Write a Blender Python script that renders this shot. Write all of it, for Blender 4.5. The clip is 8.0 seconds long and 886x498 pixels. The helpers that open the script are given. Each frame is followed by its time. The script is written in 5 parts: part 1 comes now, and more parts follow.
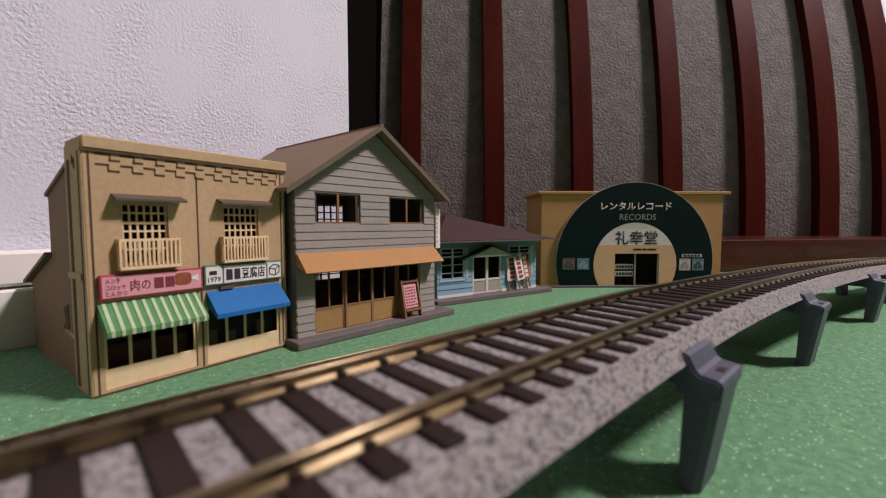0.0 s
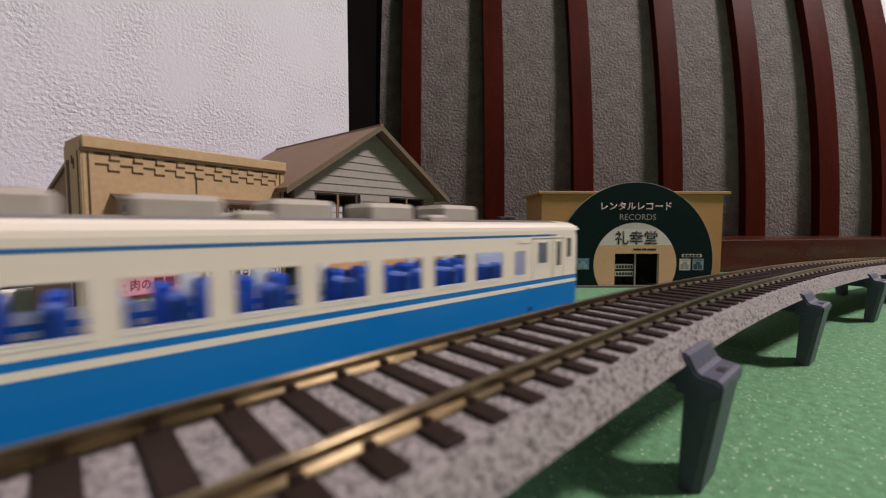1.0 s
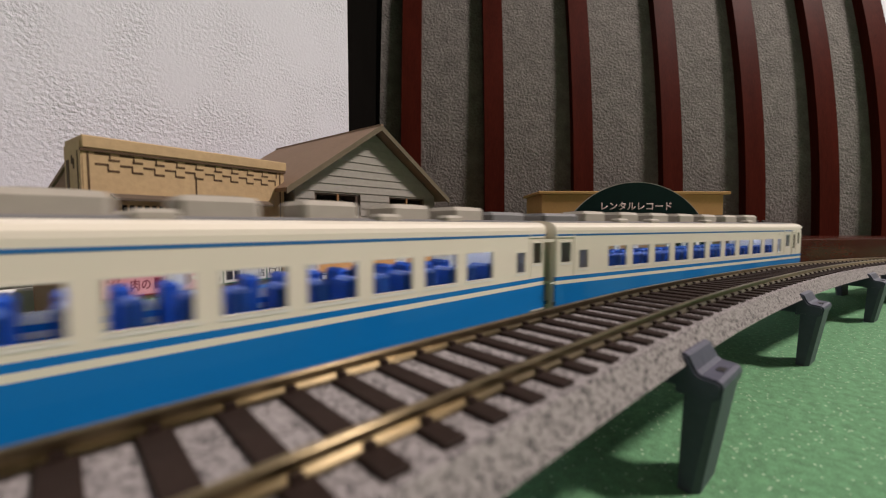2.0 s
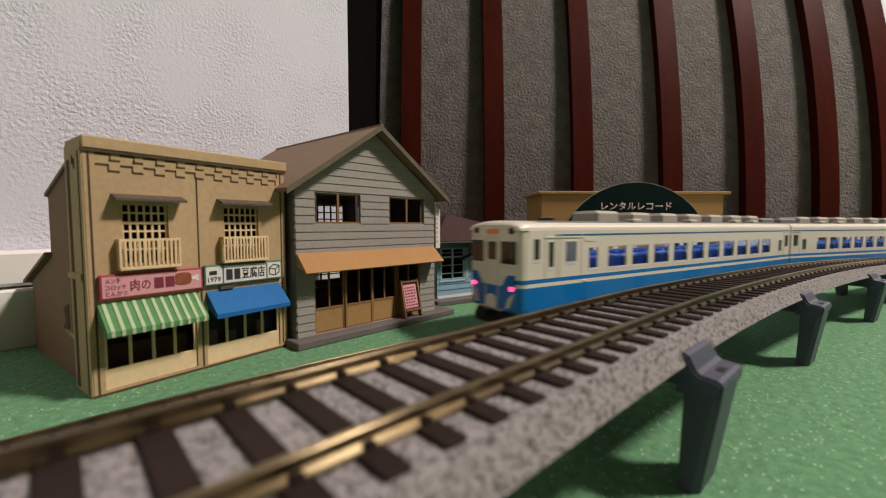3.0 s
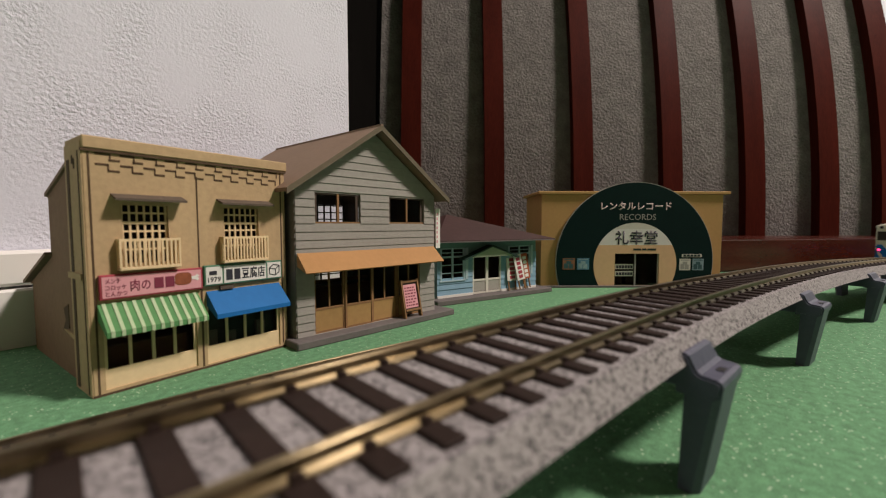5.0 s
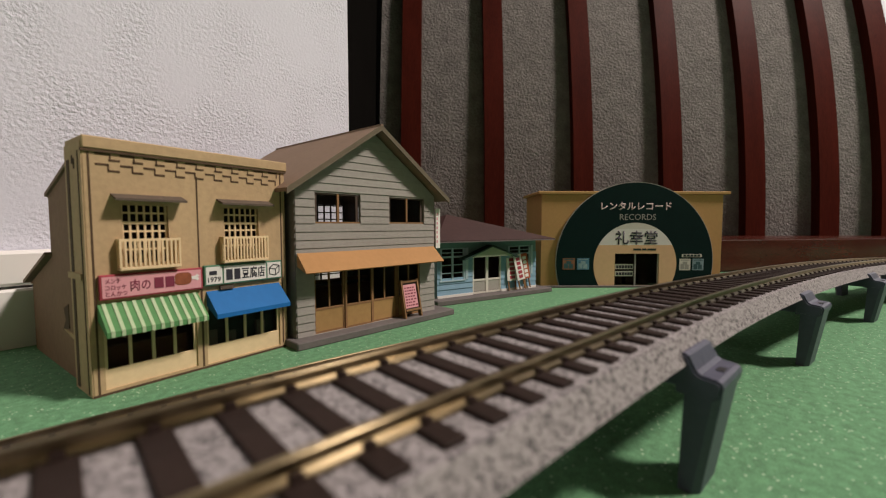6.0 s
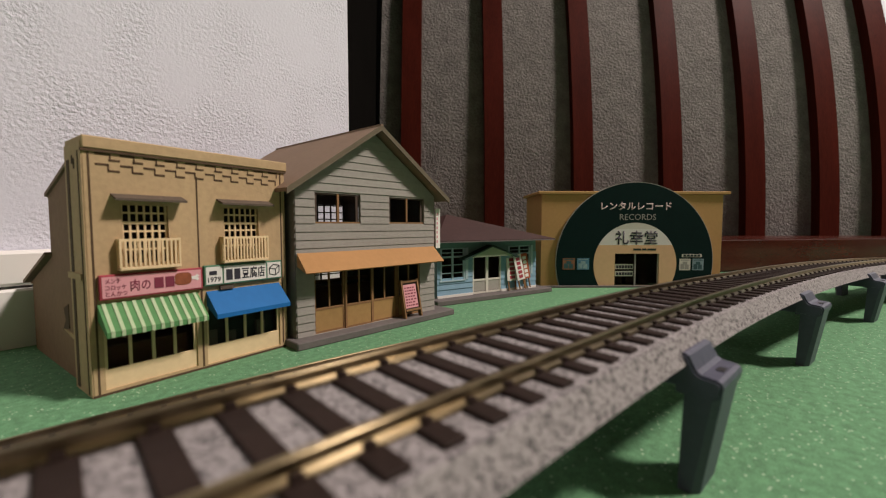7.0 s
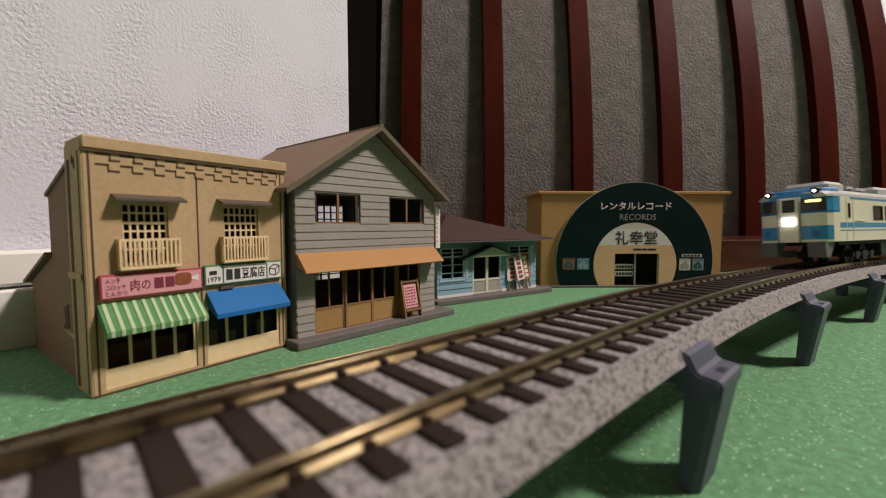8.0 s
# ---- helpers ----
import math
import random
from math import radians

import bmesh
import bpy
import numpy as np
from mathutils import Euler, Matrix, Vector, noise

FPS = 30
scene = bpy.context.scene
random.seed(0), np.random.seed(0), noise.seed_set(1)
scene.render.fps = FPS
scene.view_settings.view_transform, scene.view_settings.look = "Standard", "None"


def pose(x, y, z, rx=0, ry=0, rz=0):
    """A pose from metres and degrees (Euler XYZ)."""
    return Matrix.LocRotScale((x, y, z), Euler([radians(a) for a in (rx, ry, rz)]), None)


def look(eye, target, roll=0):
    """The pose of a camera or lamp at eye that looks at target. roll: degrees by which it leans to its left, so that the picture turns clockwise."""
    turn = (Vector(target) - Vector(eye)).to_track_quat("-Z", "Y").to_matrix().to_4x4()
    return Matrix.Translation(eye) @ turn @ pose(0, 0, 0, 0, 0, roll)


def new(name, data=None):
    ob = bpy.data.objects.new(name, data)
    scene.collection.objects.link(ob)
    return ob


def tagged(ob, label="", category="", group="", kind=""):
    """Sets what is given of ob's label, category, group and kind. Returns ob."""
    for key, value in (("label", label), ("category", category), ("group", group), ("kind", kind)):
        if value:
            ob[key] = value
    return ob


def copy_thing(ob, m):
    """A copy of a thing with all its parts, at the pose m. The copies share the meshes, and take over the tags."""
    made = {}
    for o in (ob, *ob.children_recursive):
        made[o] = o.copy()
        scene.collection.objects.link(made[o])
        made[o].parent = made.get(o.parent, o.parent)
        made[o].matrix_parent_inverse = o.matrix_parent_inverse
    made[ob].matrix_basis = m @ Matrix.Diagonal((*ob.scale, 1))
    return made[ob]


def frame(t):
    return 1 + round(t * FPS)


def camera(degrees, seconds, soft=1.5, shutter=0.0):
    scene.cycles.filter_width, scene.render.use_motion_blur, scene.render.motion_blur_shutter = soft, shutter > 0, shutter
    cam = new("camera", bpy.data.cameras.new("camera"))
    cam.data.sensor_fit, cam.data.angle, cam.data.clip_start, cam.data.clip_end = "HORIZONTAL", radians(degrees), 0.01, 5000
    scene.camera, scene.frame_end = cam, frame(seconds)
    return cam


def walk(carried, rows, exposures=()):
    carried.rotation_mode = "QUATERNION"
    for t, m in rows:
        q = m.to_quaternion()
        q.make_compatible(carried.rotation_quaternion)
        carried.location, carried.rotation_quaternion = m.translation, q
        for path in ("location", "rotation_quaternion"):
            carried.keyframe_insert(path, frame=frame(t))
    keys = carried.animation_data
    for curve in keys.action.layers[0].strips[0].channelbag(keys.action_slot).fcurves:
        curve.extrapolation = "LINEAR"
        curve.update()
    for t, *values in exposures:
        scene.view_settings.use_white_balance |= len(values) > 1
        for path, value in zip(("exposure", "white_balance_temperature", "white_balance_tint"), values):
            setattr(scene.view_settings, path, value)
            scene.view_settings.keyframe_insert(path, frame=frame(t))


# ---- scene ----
H = 0.052                      # the lens above the green mat
PITCH = 3.405                  # degrees down
cam = camera(95.98, 8.0, soft=1.1, shutter=0.3)
cam.data.dof.use_dof, cam.data.dof.focus_distance, cam.data.dof.aperture_fstop = True, 0.22, 15.5
EYE = Matrix.Translation((0, 0, H)) @ pose(0, 0, 0, 90 - PITCH, 0, 0)
walk(cam, [(0.0, EYE), (8.0, EYE)], [(0.0, 0.05, 6130, 22), (1.5, 0.0, 6320, 14), (3.0, 0.0, 6500, 10), (6.0, 0.03, 6500, 11), (8.0, 0.04, 6500, 12)])

# ---- light ----
world = bpy.data.worlds.new("room_air")
scene.world = world
world.use_nodes = True
world.node_tree.nodes["Background"].inputs[0].default_value = (0.9, 0.95, 1.0, 1)
world.node_tree.nodes["Background"].inputs[1].default_value = 0.004
LAMP = (1.82, -0.03, 2.26)
lamp_data = bpy.data.lights.new("ceiling_lamp_light", "AREA")
lamp_data.shape, lamp_data.size, lamp_data.energy = "DISK", 0.40, 99
lamp_data.color = (1.0, 0.86, 0.785)
lamp_light = new("ceiling_lamp_light", lamp_data)
lamp_light.matrix_basis = look(LAMP, (LAMP[0] - 0.5, LAMP[1] + 0.1, 0.0))


# ---- materials ----
def material(name, color, rough=0.6, metal=0.0, vary=0.12, scale=200.0, bump=0.0, bump_scale=None, tint=None, coat=0.0, spread=0.0, stretch=(1, 1, 1), glow=0.0, big=12.0, sharp=1.0, relief=0.35, spec=0.4):
    """A surface with a fine and a coarse variation of its colour, and fine relief; scale is in cells a metre."""
    m = bpy.data.materials.new(name)
    m.use_nodes = True
    nt = m.node_tree
    p = nt.nodes["Principled BSDF"]
    p.inputs["Roughness"].default_value = rough
    p.inputs["Metallic"].default_value = metal
    p.inputs["Coat Weight"].default_value = coat
    p.inputs["Specular IOR Level"].default_value = spec
    tc = nt.nodes.new("ShaderNodeTexCoord")
    mp = nt.nodes.new("ShaderNodeMapping")
    mp.inputs["Scale"].default_value = stretch
    nt.links.new(tc.outputs["Object"], mp.inputs[0])
    fine = nt.nodes.new("ShaderNodeTexNoise")
    fine.inputs["Scale"].default_value = scale
    fine.inputs["Detail"].default_value = 5
    coarse = nt.nodes.new("ShaderNodeTexNoise")
    coarse.inputs["Scale"].default_value = scale / big
    coarse.inputs["Detail"].default_value = 3
    for n in (fine, coarse):
        nt.links.new(mp.outputs[0], n.inputs["Vector"])
    add = nt.nodes.new("ShaderNodeMath")
    add.operation = "ADD"
    nt.links.new(fine.outputs[0], add.inputs[0])
    nt.links.new(coarse.outputs[0], add.inputs[1])
    last = add.outputs[0]
    if spread:
        info = nt.nodes.new("ShaderNodeObjectInfo")
        mul = nt.nodes.new("ShaderNodeMath")
        mul.operation = "MULTIPLY_ADD"
        mul.inputs[1].default_value, mul.inputs[2].default_value = spread, -spread / 2
        nt.links.new(info.outputs["Random"], mul.inputs[0])
        add2 = nt.nodes.new("ShaderNodeMath")
        nt.links.new(last, add2.inputs[0])
        nt.links.new(mul.outputs[0], add2.inputs[1])
        last = add2.outputs[0]
    ramp = nt.nodes.new("ShaderNodeMapRange")
    ramp.inputs["From Min"].default_value, ramp.inputs["From Max"].default_value = 1 - 0.35 / sharp, 1 + 0.35 / sharp
    nt.links.new(last, ramp.inputs[0])
    mix = nt.nodes.new("ShaderNodeMix")
    mix.data_type = "RGBA"
    dark = tint or tuple(c * (1 - vary) for c in color)
    light = tuple(min(1, c * (1 + vary * 0.6)) for c in color)
    mix.inputs[6].default_value, mix.inputs[7].default_value = (*dark, 1), (*light, 1)
    nt.links.new(ramp.outputs[0], mix.inputs[0])
    nt.links.new(mix.outputs[2], p.inputs["Base Color"])
    if bump:
        b = nt.nodes.new("ShaderNodeBump")
        b.inputs["Strength"].default_value = min(1.0, bump)
        b.inputs["Distance"].default_value = relief / (bump_scale or scale)
        src = fine
        if bump_scale:
            src = nt.nodes.new("ShaderNodeTexNoise")
            src.inputs["Scale"].default_value = bump_scale
            src.inputs["Detail"].default_value = 4
            nt.links.new(mp.outputs[0], src.inputs["Vector"])
        nt.links.new(src.outputs[0], b.inputs["Height"])
        nt.links.new(b.outputs[0], p.inputs["Normal"])
    if glow:
        p.inputs["Emission Color"].default_value = (*color, 1)
        p.inputs["Emission Strength"].default_value = glow
    return m


def glass(name, color=(0.9, 0.95, 0.95), rough=0.03):
    m = bpy.data.materials.new(name)
    m.use_nodes = True
    p = m.node_tree.nodes["Principled BSDF"]
    p.inputs["Base Color"].default_value = (*color, 1)
    p.inputs["Roughness"].default_value = rough
    p.inputs["Transmission Weight"].default_value = 1.0
    p.inputs["IOR"].default_value = 1.1
    return m


def granite(name, dark, light, scale):
    """Mixed grains: each cell of a fine mosaic has a grey of its own, over a soft coarse mottle."""
    m = bpy.data.materials.new(name)
    m.use_nodes = True
    nt = m.node_tree
    p = nt.nodes["Principled BSDF"]
    p.inputs["Roughness"].default_value = 0.9
    tc = nt.nodes.new("ShaderNodeTexCoord")
    warp = nt.nodes.new("ShaderNodeTexNoise")
    warp.inputs["Scale"].default_value = scale * 0.8
    off = nt.nodes.new("ShaderNodeMix")
    off.data_type = "VECTOR"
    off.inputs[0].default_value = 0.0003
    nt.links.new(tc.outputs["Object"], warp.inputs["Vector"])
    nt.links.new(tc.outputs["Object"], off.inputs[4])
    nt.links.new(warp.outputs["Color"], off.inputs[5])
    vor = nt.nodes.new("ShaderNodeTexVoronoi")
    vor.inputs["Scale"].default_value = scale
    nt.links.new(off.outputs[1], vor.inputs["Vector"])
    sep = nt.nodes.new("ShaderNodeSeparateColor")
    nt.links.new(vor.outputs["Color"], sep.inputs[0])
    soft = nt.nodes.new("ShaderNodeTexNoise")
    soft.inputs["Scale"].default_value = scale * 0.35
    soft.inputs["Detail"].default_value = 5
    nt.links.new(tc.outputs["Object"], soft.inputs["Vector"])
    add = nt.nodes.new("ShaderNodeMath")
    add.operation = "MULTIPLY_ADD"
    add.inputs[1].default_value = 1.6
    nt.links.new(soft.outputs[0], add.inputs[0])
    nt.links.new(sep.outputs[0], add.inputs[2])
    ramp = nt.nodes.new("ShaderNodeValToRGB")
    e = ramp.color_ramp.elements
    e[0].position, e[0].color = 0.38, (*dark, 1)
    e[1].position, e[1].color = 0.74, (*light, 1)
    mid = e.new(0.50)
    mid.color = (*[a * 0.3 + b * 0.7 for a, b in zip(dark, light)], 1)
    half = nt.nodes.new("ShaderNodeMath")
    half.operation = "MULTIPLY"
    half.inputs[1].default_value = 0.42
    nt.links.new(add.outputs[0], half.inputs[0])
    nt.links.new(half.outputs[0], ramp.inputs[0])
    nt.links.new(ramp.outputs[0], p.inputs["Base Color"])
    b = nt.nodes.new("ShaderNodeBump")
    b.inputs["Strength"].default_value = 0.7
    b.inputs["Distance"].default_value = 0.35 / scale
    nt.links.new(vor.outputs["Distance"], b.inputs["Height"])
    nt.links.new(b.outputs[0], p.inputs["Normal"])
    return m


FELT = material("green_felt", (0.120, 0.283, 0.143), 0.95, vary=0.28, scale=2000, bump=0.7, bump_scale=1500, big=5, sharp=1.8, relief=0.45)


def flecks(m, color, scale, share):
    """Sparse tiny pale fibres over a material's colour."""
    nt = m.node_tree
    p = nt.nodes["Principled BSDF"]
    base = p.inputs["Base Color"].links[0].from_socket
    tc = nt.nodes.new("ShaderNodeTexCoord")
    vor = nt.nodes.new("ShaderNodeTexVoronoi")
    vor.inputs["Scale"].default_value = scale
    nt.links.new(tc.outputs["Object"], vor.inputs["Vector"])
    sep = nt.nodes.new("ShaderNodeSeparateColor")
    nt.links.new(vor.outputs["Color"], sep.inputs[0])
    rare = nt.nodes.new("ShaderNodeMath")
    rare.operation = "LESS_THAN"
    rare.inputs[1].default_value = share
    nt.links.new(sep.outputs[0], rare.inputs[0])
    near = nt.nodes.new("ShaderNodeMath")
    near.operation = "LESS_THAN"
    near.inputs[1].default_value = 0.33
    nt.links.new(vor.outputs["Distance"], near.inputs[0])
    both = nt.nodes.new("ShaderNodeMath")
    both.operation = "MULTIPLY"
    nt.links.new(rare.outputs[0], both.inputs[0])
    nt.links.new(near.outputs[0], both.inputs[1])
    mix = nt.nodes.new("ShaderNodeMix")
    mix.data_type = "RGBA"
    nt.links.new(both.outputs[0], mix.inputs[0])
    nt.links.new(base, mix.inputs[6])
    mix.inputs[7].default_value = (*color, 1)
    nt.links.new(mix.outputs[2], p.inputs["Base Color"])


flecks(FELT, (0.42, 0.58, 0.40), 1100.0, 0.10)
WALLPAPER = material("white_wallpaper", (0.655, 0.665, 0.745), 0.85, vary=0.035, scale=420, bump=1.0, bump_scale=560, relief=0.95, big=25.0)


def patchy(mat, scale, low, high):
    """Lets the relief of a surface fade out in smooth patches."""
    nt = mat.node_tree
    b = [n for n in nt.nodes if n.type == "BUMP"][0]
    tc = nt.nodes.new("ShaderNodeTexCoord")
    n = nt.nodes.new("ShaderNodeTexNoise")
    n.inputs["Scale"].default_value = scale
    n.inputs["Detail"].default_value = 4
    nt.links.new(tc.outputs["Object"], n.inputs["Vector"])
    r = nt.nodes.new("ShaderNodeMapRange")
    r.inputs["From Min"].default_value, r.inputs["From Max"].default_value = 0.38, 0.62
    r.inputs["To Min"].default_value, r.inputs["To Max"].default_value = low, high
    nt.links.new(n.outputs[0], r.inputs[0])
    nt.links.new(r.outputs[0], b.inputs["Strength"])


patchy(WALLPAPER, 24, 0.15, 0.85)
PAINT = material("white_paint", (0.8, 0.79, 0.76), 0.45, vary=0.03, scale=60)
# Near black without sheen: the recess's shade is put into the colour.
RECESS_SHADE = material("recess_shade_black", (0.006, 0.0055, 0.005), 1.0, vary=0.2, scale=150, spec=0.0)
FABRIC = material("grey_woven_cloth", (0.172, 0.158, 0.150), 0.95, vary=0.24, scale=520, bump=1.0, bump_scale=300, big=9, sharp=1.5, relief=0.8)
MAHOGANY = material("red_brown_lacquered_wood", (0.062, 0.010, 0.006), 0.5, vary=0.35, scale=90, stretch=(8, 8, 0.6), spec=0.035)
LACQUER = material("glossy_red_brown_lacquer", (0.062, 0.012, 0.007), 0.22, vary=0.35, scale=90, stretch=(0.6, 8, 8), spec=0.45)
# Unseen ceiling; its tone sets how much light bounces back.
CEILING = material("beige_bounce_ceiling", (0.52, 0.48, 0.43), 0.9, vary=0.06, scale=60)
LAMP_SHADE = material("lit_lamp_shade", (1.0, 0.96, 0.9), 0.5, glow=3.0)
FLOOR = material("brown_floor_boards", (0.22, 0.12, 0.06), 0.4, vary=0.2, scale=40)
# For the unseen walls, toned to set the room's bounced light.
BOUNCE_WALL = material("brown_bounce_wall", (0.22, 0.16, 0.115), 0.6, vary=0.25, scale=30)
BALLAST = granite("grey_ballast_plastic", (0.060, 0.055, 0.058), (0.33, 0.305, 0.305), 2500.0)
SLEEPER = material("dark_brown_sleeper_plastic", (0.024, 0.0145, 0.0115), 0.7, vary=0.3, scale=900, bump=0.3, spec=0.15)
RAIL = material("nickel_silver_rail", (0.265, 0.212, 0.126), 0.30, 1.0, vary=0.4, scale=260)


def brush(mat, x, y):
    """Brushes a metal along circles round the upright through x, y, as wheels polish a curved rail."""
    nt = mat.node_tree
    p = nt.nodes["Principled BSDF"]
    p.inputs["Anisotropic"].default_value = 0.96
    tc = nt.nodes.new("ShaderNodeTexCoord")
    sub = nt.nodes.new("ShaderNodeVectorMath")
    sub.operation = "SUBTRACT"
    sub.inputs[1].default_value = (x, y, 0)
    nt.links.new(tc.outputs["Object"], sub.inputs[0])
    flat = nt.nodes.new("ShaderNodeVectorMath")
    flat.operation = "MULTIPLY"
    flat.inputs[1].default_value = (1, 1, 0)
    nt.links.new(sub.outputs[0], flat.inputs[0])
    unit = nt.nodes.new("ShaderNodeVectorMath")
    unit.operation = "NORMALIZE"
    nt.links.new(flat.outputs[0], unit.inputs[0])
    nt.links.new(unit.outputs[0], p.inputs["Tangent"])


brush(RAIL, 1.093, -1.073)
PIER = material("dark_grey_printed_plastic", (0.066, 0.070, 0.105), 0.42, vary=0.15, scale=600, bump=0.15)
KRAFT = material("tan_card", (0.50, 0.36, 0.20), 0.85, vary=0.15, scale=500, bump=0.15, big=22)
KRAFT_DARK = material("burnt_card_edge", (0.09, 0.055, 0.03), 0.9, vary=0.3, scale=600)
ROOF_BROWN = material("brown_card_roof", (0.23, 0.155, 0.105), 0.8, vary=0.10, scale=400, bump=0.1)
SIDING = material("grey_painted_boards", (0.31, 0.295, 0.265), 0.8, vary=0.12, scale=420, bump=0.12, spread=0.25)
BLUE_BOARD = material("pale_blue_boards", (0.22, 0.37, 0.48), 0.8, vary=0.10, scale=420, spread=0.2)
ROOF_RED = material("dark_maroon_roof", (0.050, 0.022, 0.020), 0.5, vary=0.3, scale=400)
STORE = material("ochre_card", (0.51, 0.30, 0.112), 0.85, vary=0.08, scale=400)
ARCH = material("dark_green_printed_card", (0.003, 0.018, 0.016), 0.8, vary=0.15, scale=300, spec=0.12)
CREAM = material("cream_car_paint", (0.80, 0.75, 0.64), 0.28, vary=0.02, scale=100, coat=0.3)
BLUE = material("light_blue_car_paint", (0.004, 0.165, 0.52), 0.28, vary=0.03, scale=100, coat=0.3)
BLACK = material("black_plastic", (0.012, 0.012, 0.012), 0.5, vary=0.2, scale=300)
CARD_BROWN = material("plain_brown_card", (0.25, 0.15, 0.09), 0.85, vary=0.14, scale=450, bump=0.15)
LATTICE = material("pale_card", (0.76, 0.59, 0.35), 0.8, vary=0.08, scale=500, spread=0.1)
HOOD = material("dark_brown_hood", (0.10, 0.075, 0.055), 0.8, vary=0.2, scale=500)
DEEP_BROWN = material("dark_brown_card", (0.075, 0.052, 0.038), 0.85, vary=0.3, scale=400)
SMOKE = glass("smoky_film", (0.62, 0.60, 0.57), 0.03)
CLEAR = glass("clear_film", (0.80, 0.81, 0.80), 0.04)
SIGN_RED = material("dark_red_ink", (0.36, 0.05, 0.07), 0.6, vary=0.12, scale=500)
PINK = material("pink_print", (0.70, 0.34, 0.37), 0.6, vary=0.06, scale=500)
INK_RED = material("maroon_ink", (0.20, 0.03, 0.06), 0.6)
MEAT = material("roast_brown_print", (0.30, 0.09, 0.04), 0.55, vary=0.3, scale=700)
PAPER = material("white_print", (0.76, 0.75, 0.70), 0.6, vary=0.05, scale=500)
PAPER_DIM = material("off_white_print", (0.66, 0.64, 0.56), 0.6, vary=0.06, scale=400)
SIGN_GREEN = material("green_print", (0.07, 0.19, 0.11), 0.6, vary=0.1, scale=500)
INK = material("black_ink", (0.03, 0.03, 0.04), 0.6)
INK_GREEN = material("green_black_ink", (0.012, 0.03, 0.025), 0.5)
AWN_GREEN = material("green_awning_print", (0.085, 0.25, 0.085), 0.75, vary=0.14, scale=400, bump=0.1)
AWN_WHITE = material("pale_stripe_print", (0.42, 0.54, 0.33), 0.75, vary=0.1, scale=400)
AWN_BLUE = material("blue_awning_print", (0.004, 0.130, 0.385), 0.7, vary=0.08, scale=300, bump=0.1)
AWN_OCHRE = material("ochre_awning_card", (0.42, 0.225, 0.085), 0.8, vary=0.08, scale=400, bump=0.1)
# SIDING a third darker: the side walls' shade is put into the colour.
SIDING_SHADED = material("grey_boards_shaded", (0.20, 0.185, 0.165), 0.8, vary=0.12, scale=420, spread=0.2)
BARGE = material("brown_grey_edge", (0.135, 0.11, 0.07), 0.8, vary=0.15, scale=400)
WOOD = material("brown_wood_card", (0.24, 0.13, 0.055), 0.75, vary=0.2, scale=500)
PANEL_OCHRE = material("ochre_wood_panel", (0.36, 0.22, 0.08), 0.75, vary=0.14, scale=400)
PLINTH = material("dark_grey_base_card", (0.135, 0.12, 0.115), 0.85, vary=0.15, scale=450, bump=0.2)
TEAL = material("muted_teal_card", (0.17, 0.29, 0.28), 0.8, vary=0.1, scale=400)
FRAME_BLUE = material("pale_blue_frame", (0.38, 0.50, 0.55), 0.7, vary=0.08, scale=400)
PANEL_GREY = material("grey_card", (0.36, 0.35, 0.31), 0.7, vary=0.1, scale=400)
# Grey-green of the reflection on the shop film, given as a card colour.
FILM_REFLECTION = material("grey_green_film_reflection", (0.085, 0.125, 0.118), 0.7, vary=0.2, scale=400)
PORCH = material("dark_green_card", (0.016, 0.045, 0.036), 0.7, vary=0.2, scale=400)
GABLE = material("pale_green_card", (0.36, 0.42, 0.30), 0.8, vary=0.08, scale=400)
SIGN_ORANGE = material("orange_red_print", (0.40, 0.10, 0.04), 0.6, vary=0.1, scale=400)
PEACH = material("peach_print", (0.74, 0.48, 0.27), 0.65, vary=0.06, scale=300)
PINKISH = material("pale_pink_print", (0.66, 0.52, 0.50), 0.6)
POSTER_A = material("brown_poster_print", (0.30, 0.13, 0.07), 0.5, vary=0.4, scale=500)
POSTER_B = material("teal_poster_print", (0.05, 0.12, 0.13), 0.5, vary=0.4, scale=500)
POSTER_C = material("blue_poster_print", (0.10, 0.24, 0.36), 0.5, vary=0.4, scale=500)
POSTER_D = material("pale_blue_poster_print", (0.30, 0.42, 0.46), 0.5, vary=0.4, scale=500)
SEAT = material("blue_seat_plastic", (0.009, 0.07, 0.36), 0.5, vary=0.1, scale=300)
INNER = material("pale_interior_plastic", (0.62, 0.62, 0.66), 0.6, vary=0.06, scale=200)
STRIP = material("interior_light_strip", (0.88, 0.92, 1.0), 0.5, glow=11.0)
ROOF_GREY = material("grey_roof_paint", (0.17, 0.17, 0.175), 0.55, vary=0.1, scale=300)
GEAR = material("warm_grey_roof_gear", (0.40, 0.37, 0.32), 0.6, vary=0.1, scale=300)
STRIPE_BLUE = material("mid_blue_line_paint", (0.03, 0.15, 0.38), 0.35, vary=0.05, scale=200)
CAR_GLASS = glass("car_window", (0.95, 0.96, 0.97), 0.02)
CAB_GLASS = material("dark_cab_glass", (0.05, 0.045, 0.04), 0.08, vary=0.3, scale=60)
RED_LAMP = material("lit_red_lamp", (1.0, 0.03, 0.10), 0.4, glow=6.0)
ORANGE_LAMP = material("dim_orange_board", (0.5, 0.14, 0.03), 0.4, vary=0.5, scale=1500, glow=0.25)
WHITE_LAMP = material("lit_white_lamp", (1.0, 0.98, 0.94), 0.3, glow=5.0)
YELLOW_LAMP = material("lit_cab_board", (1.0, 0.86, 0.25), 0.4, glow=2.0)
EXP_BLUE = material("sky_blue_car_paint", (0.035, 0.25, 0.47), 0.3, vary=0.04, scale=100, coat=0.3)
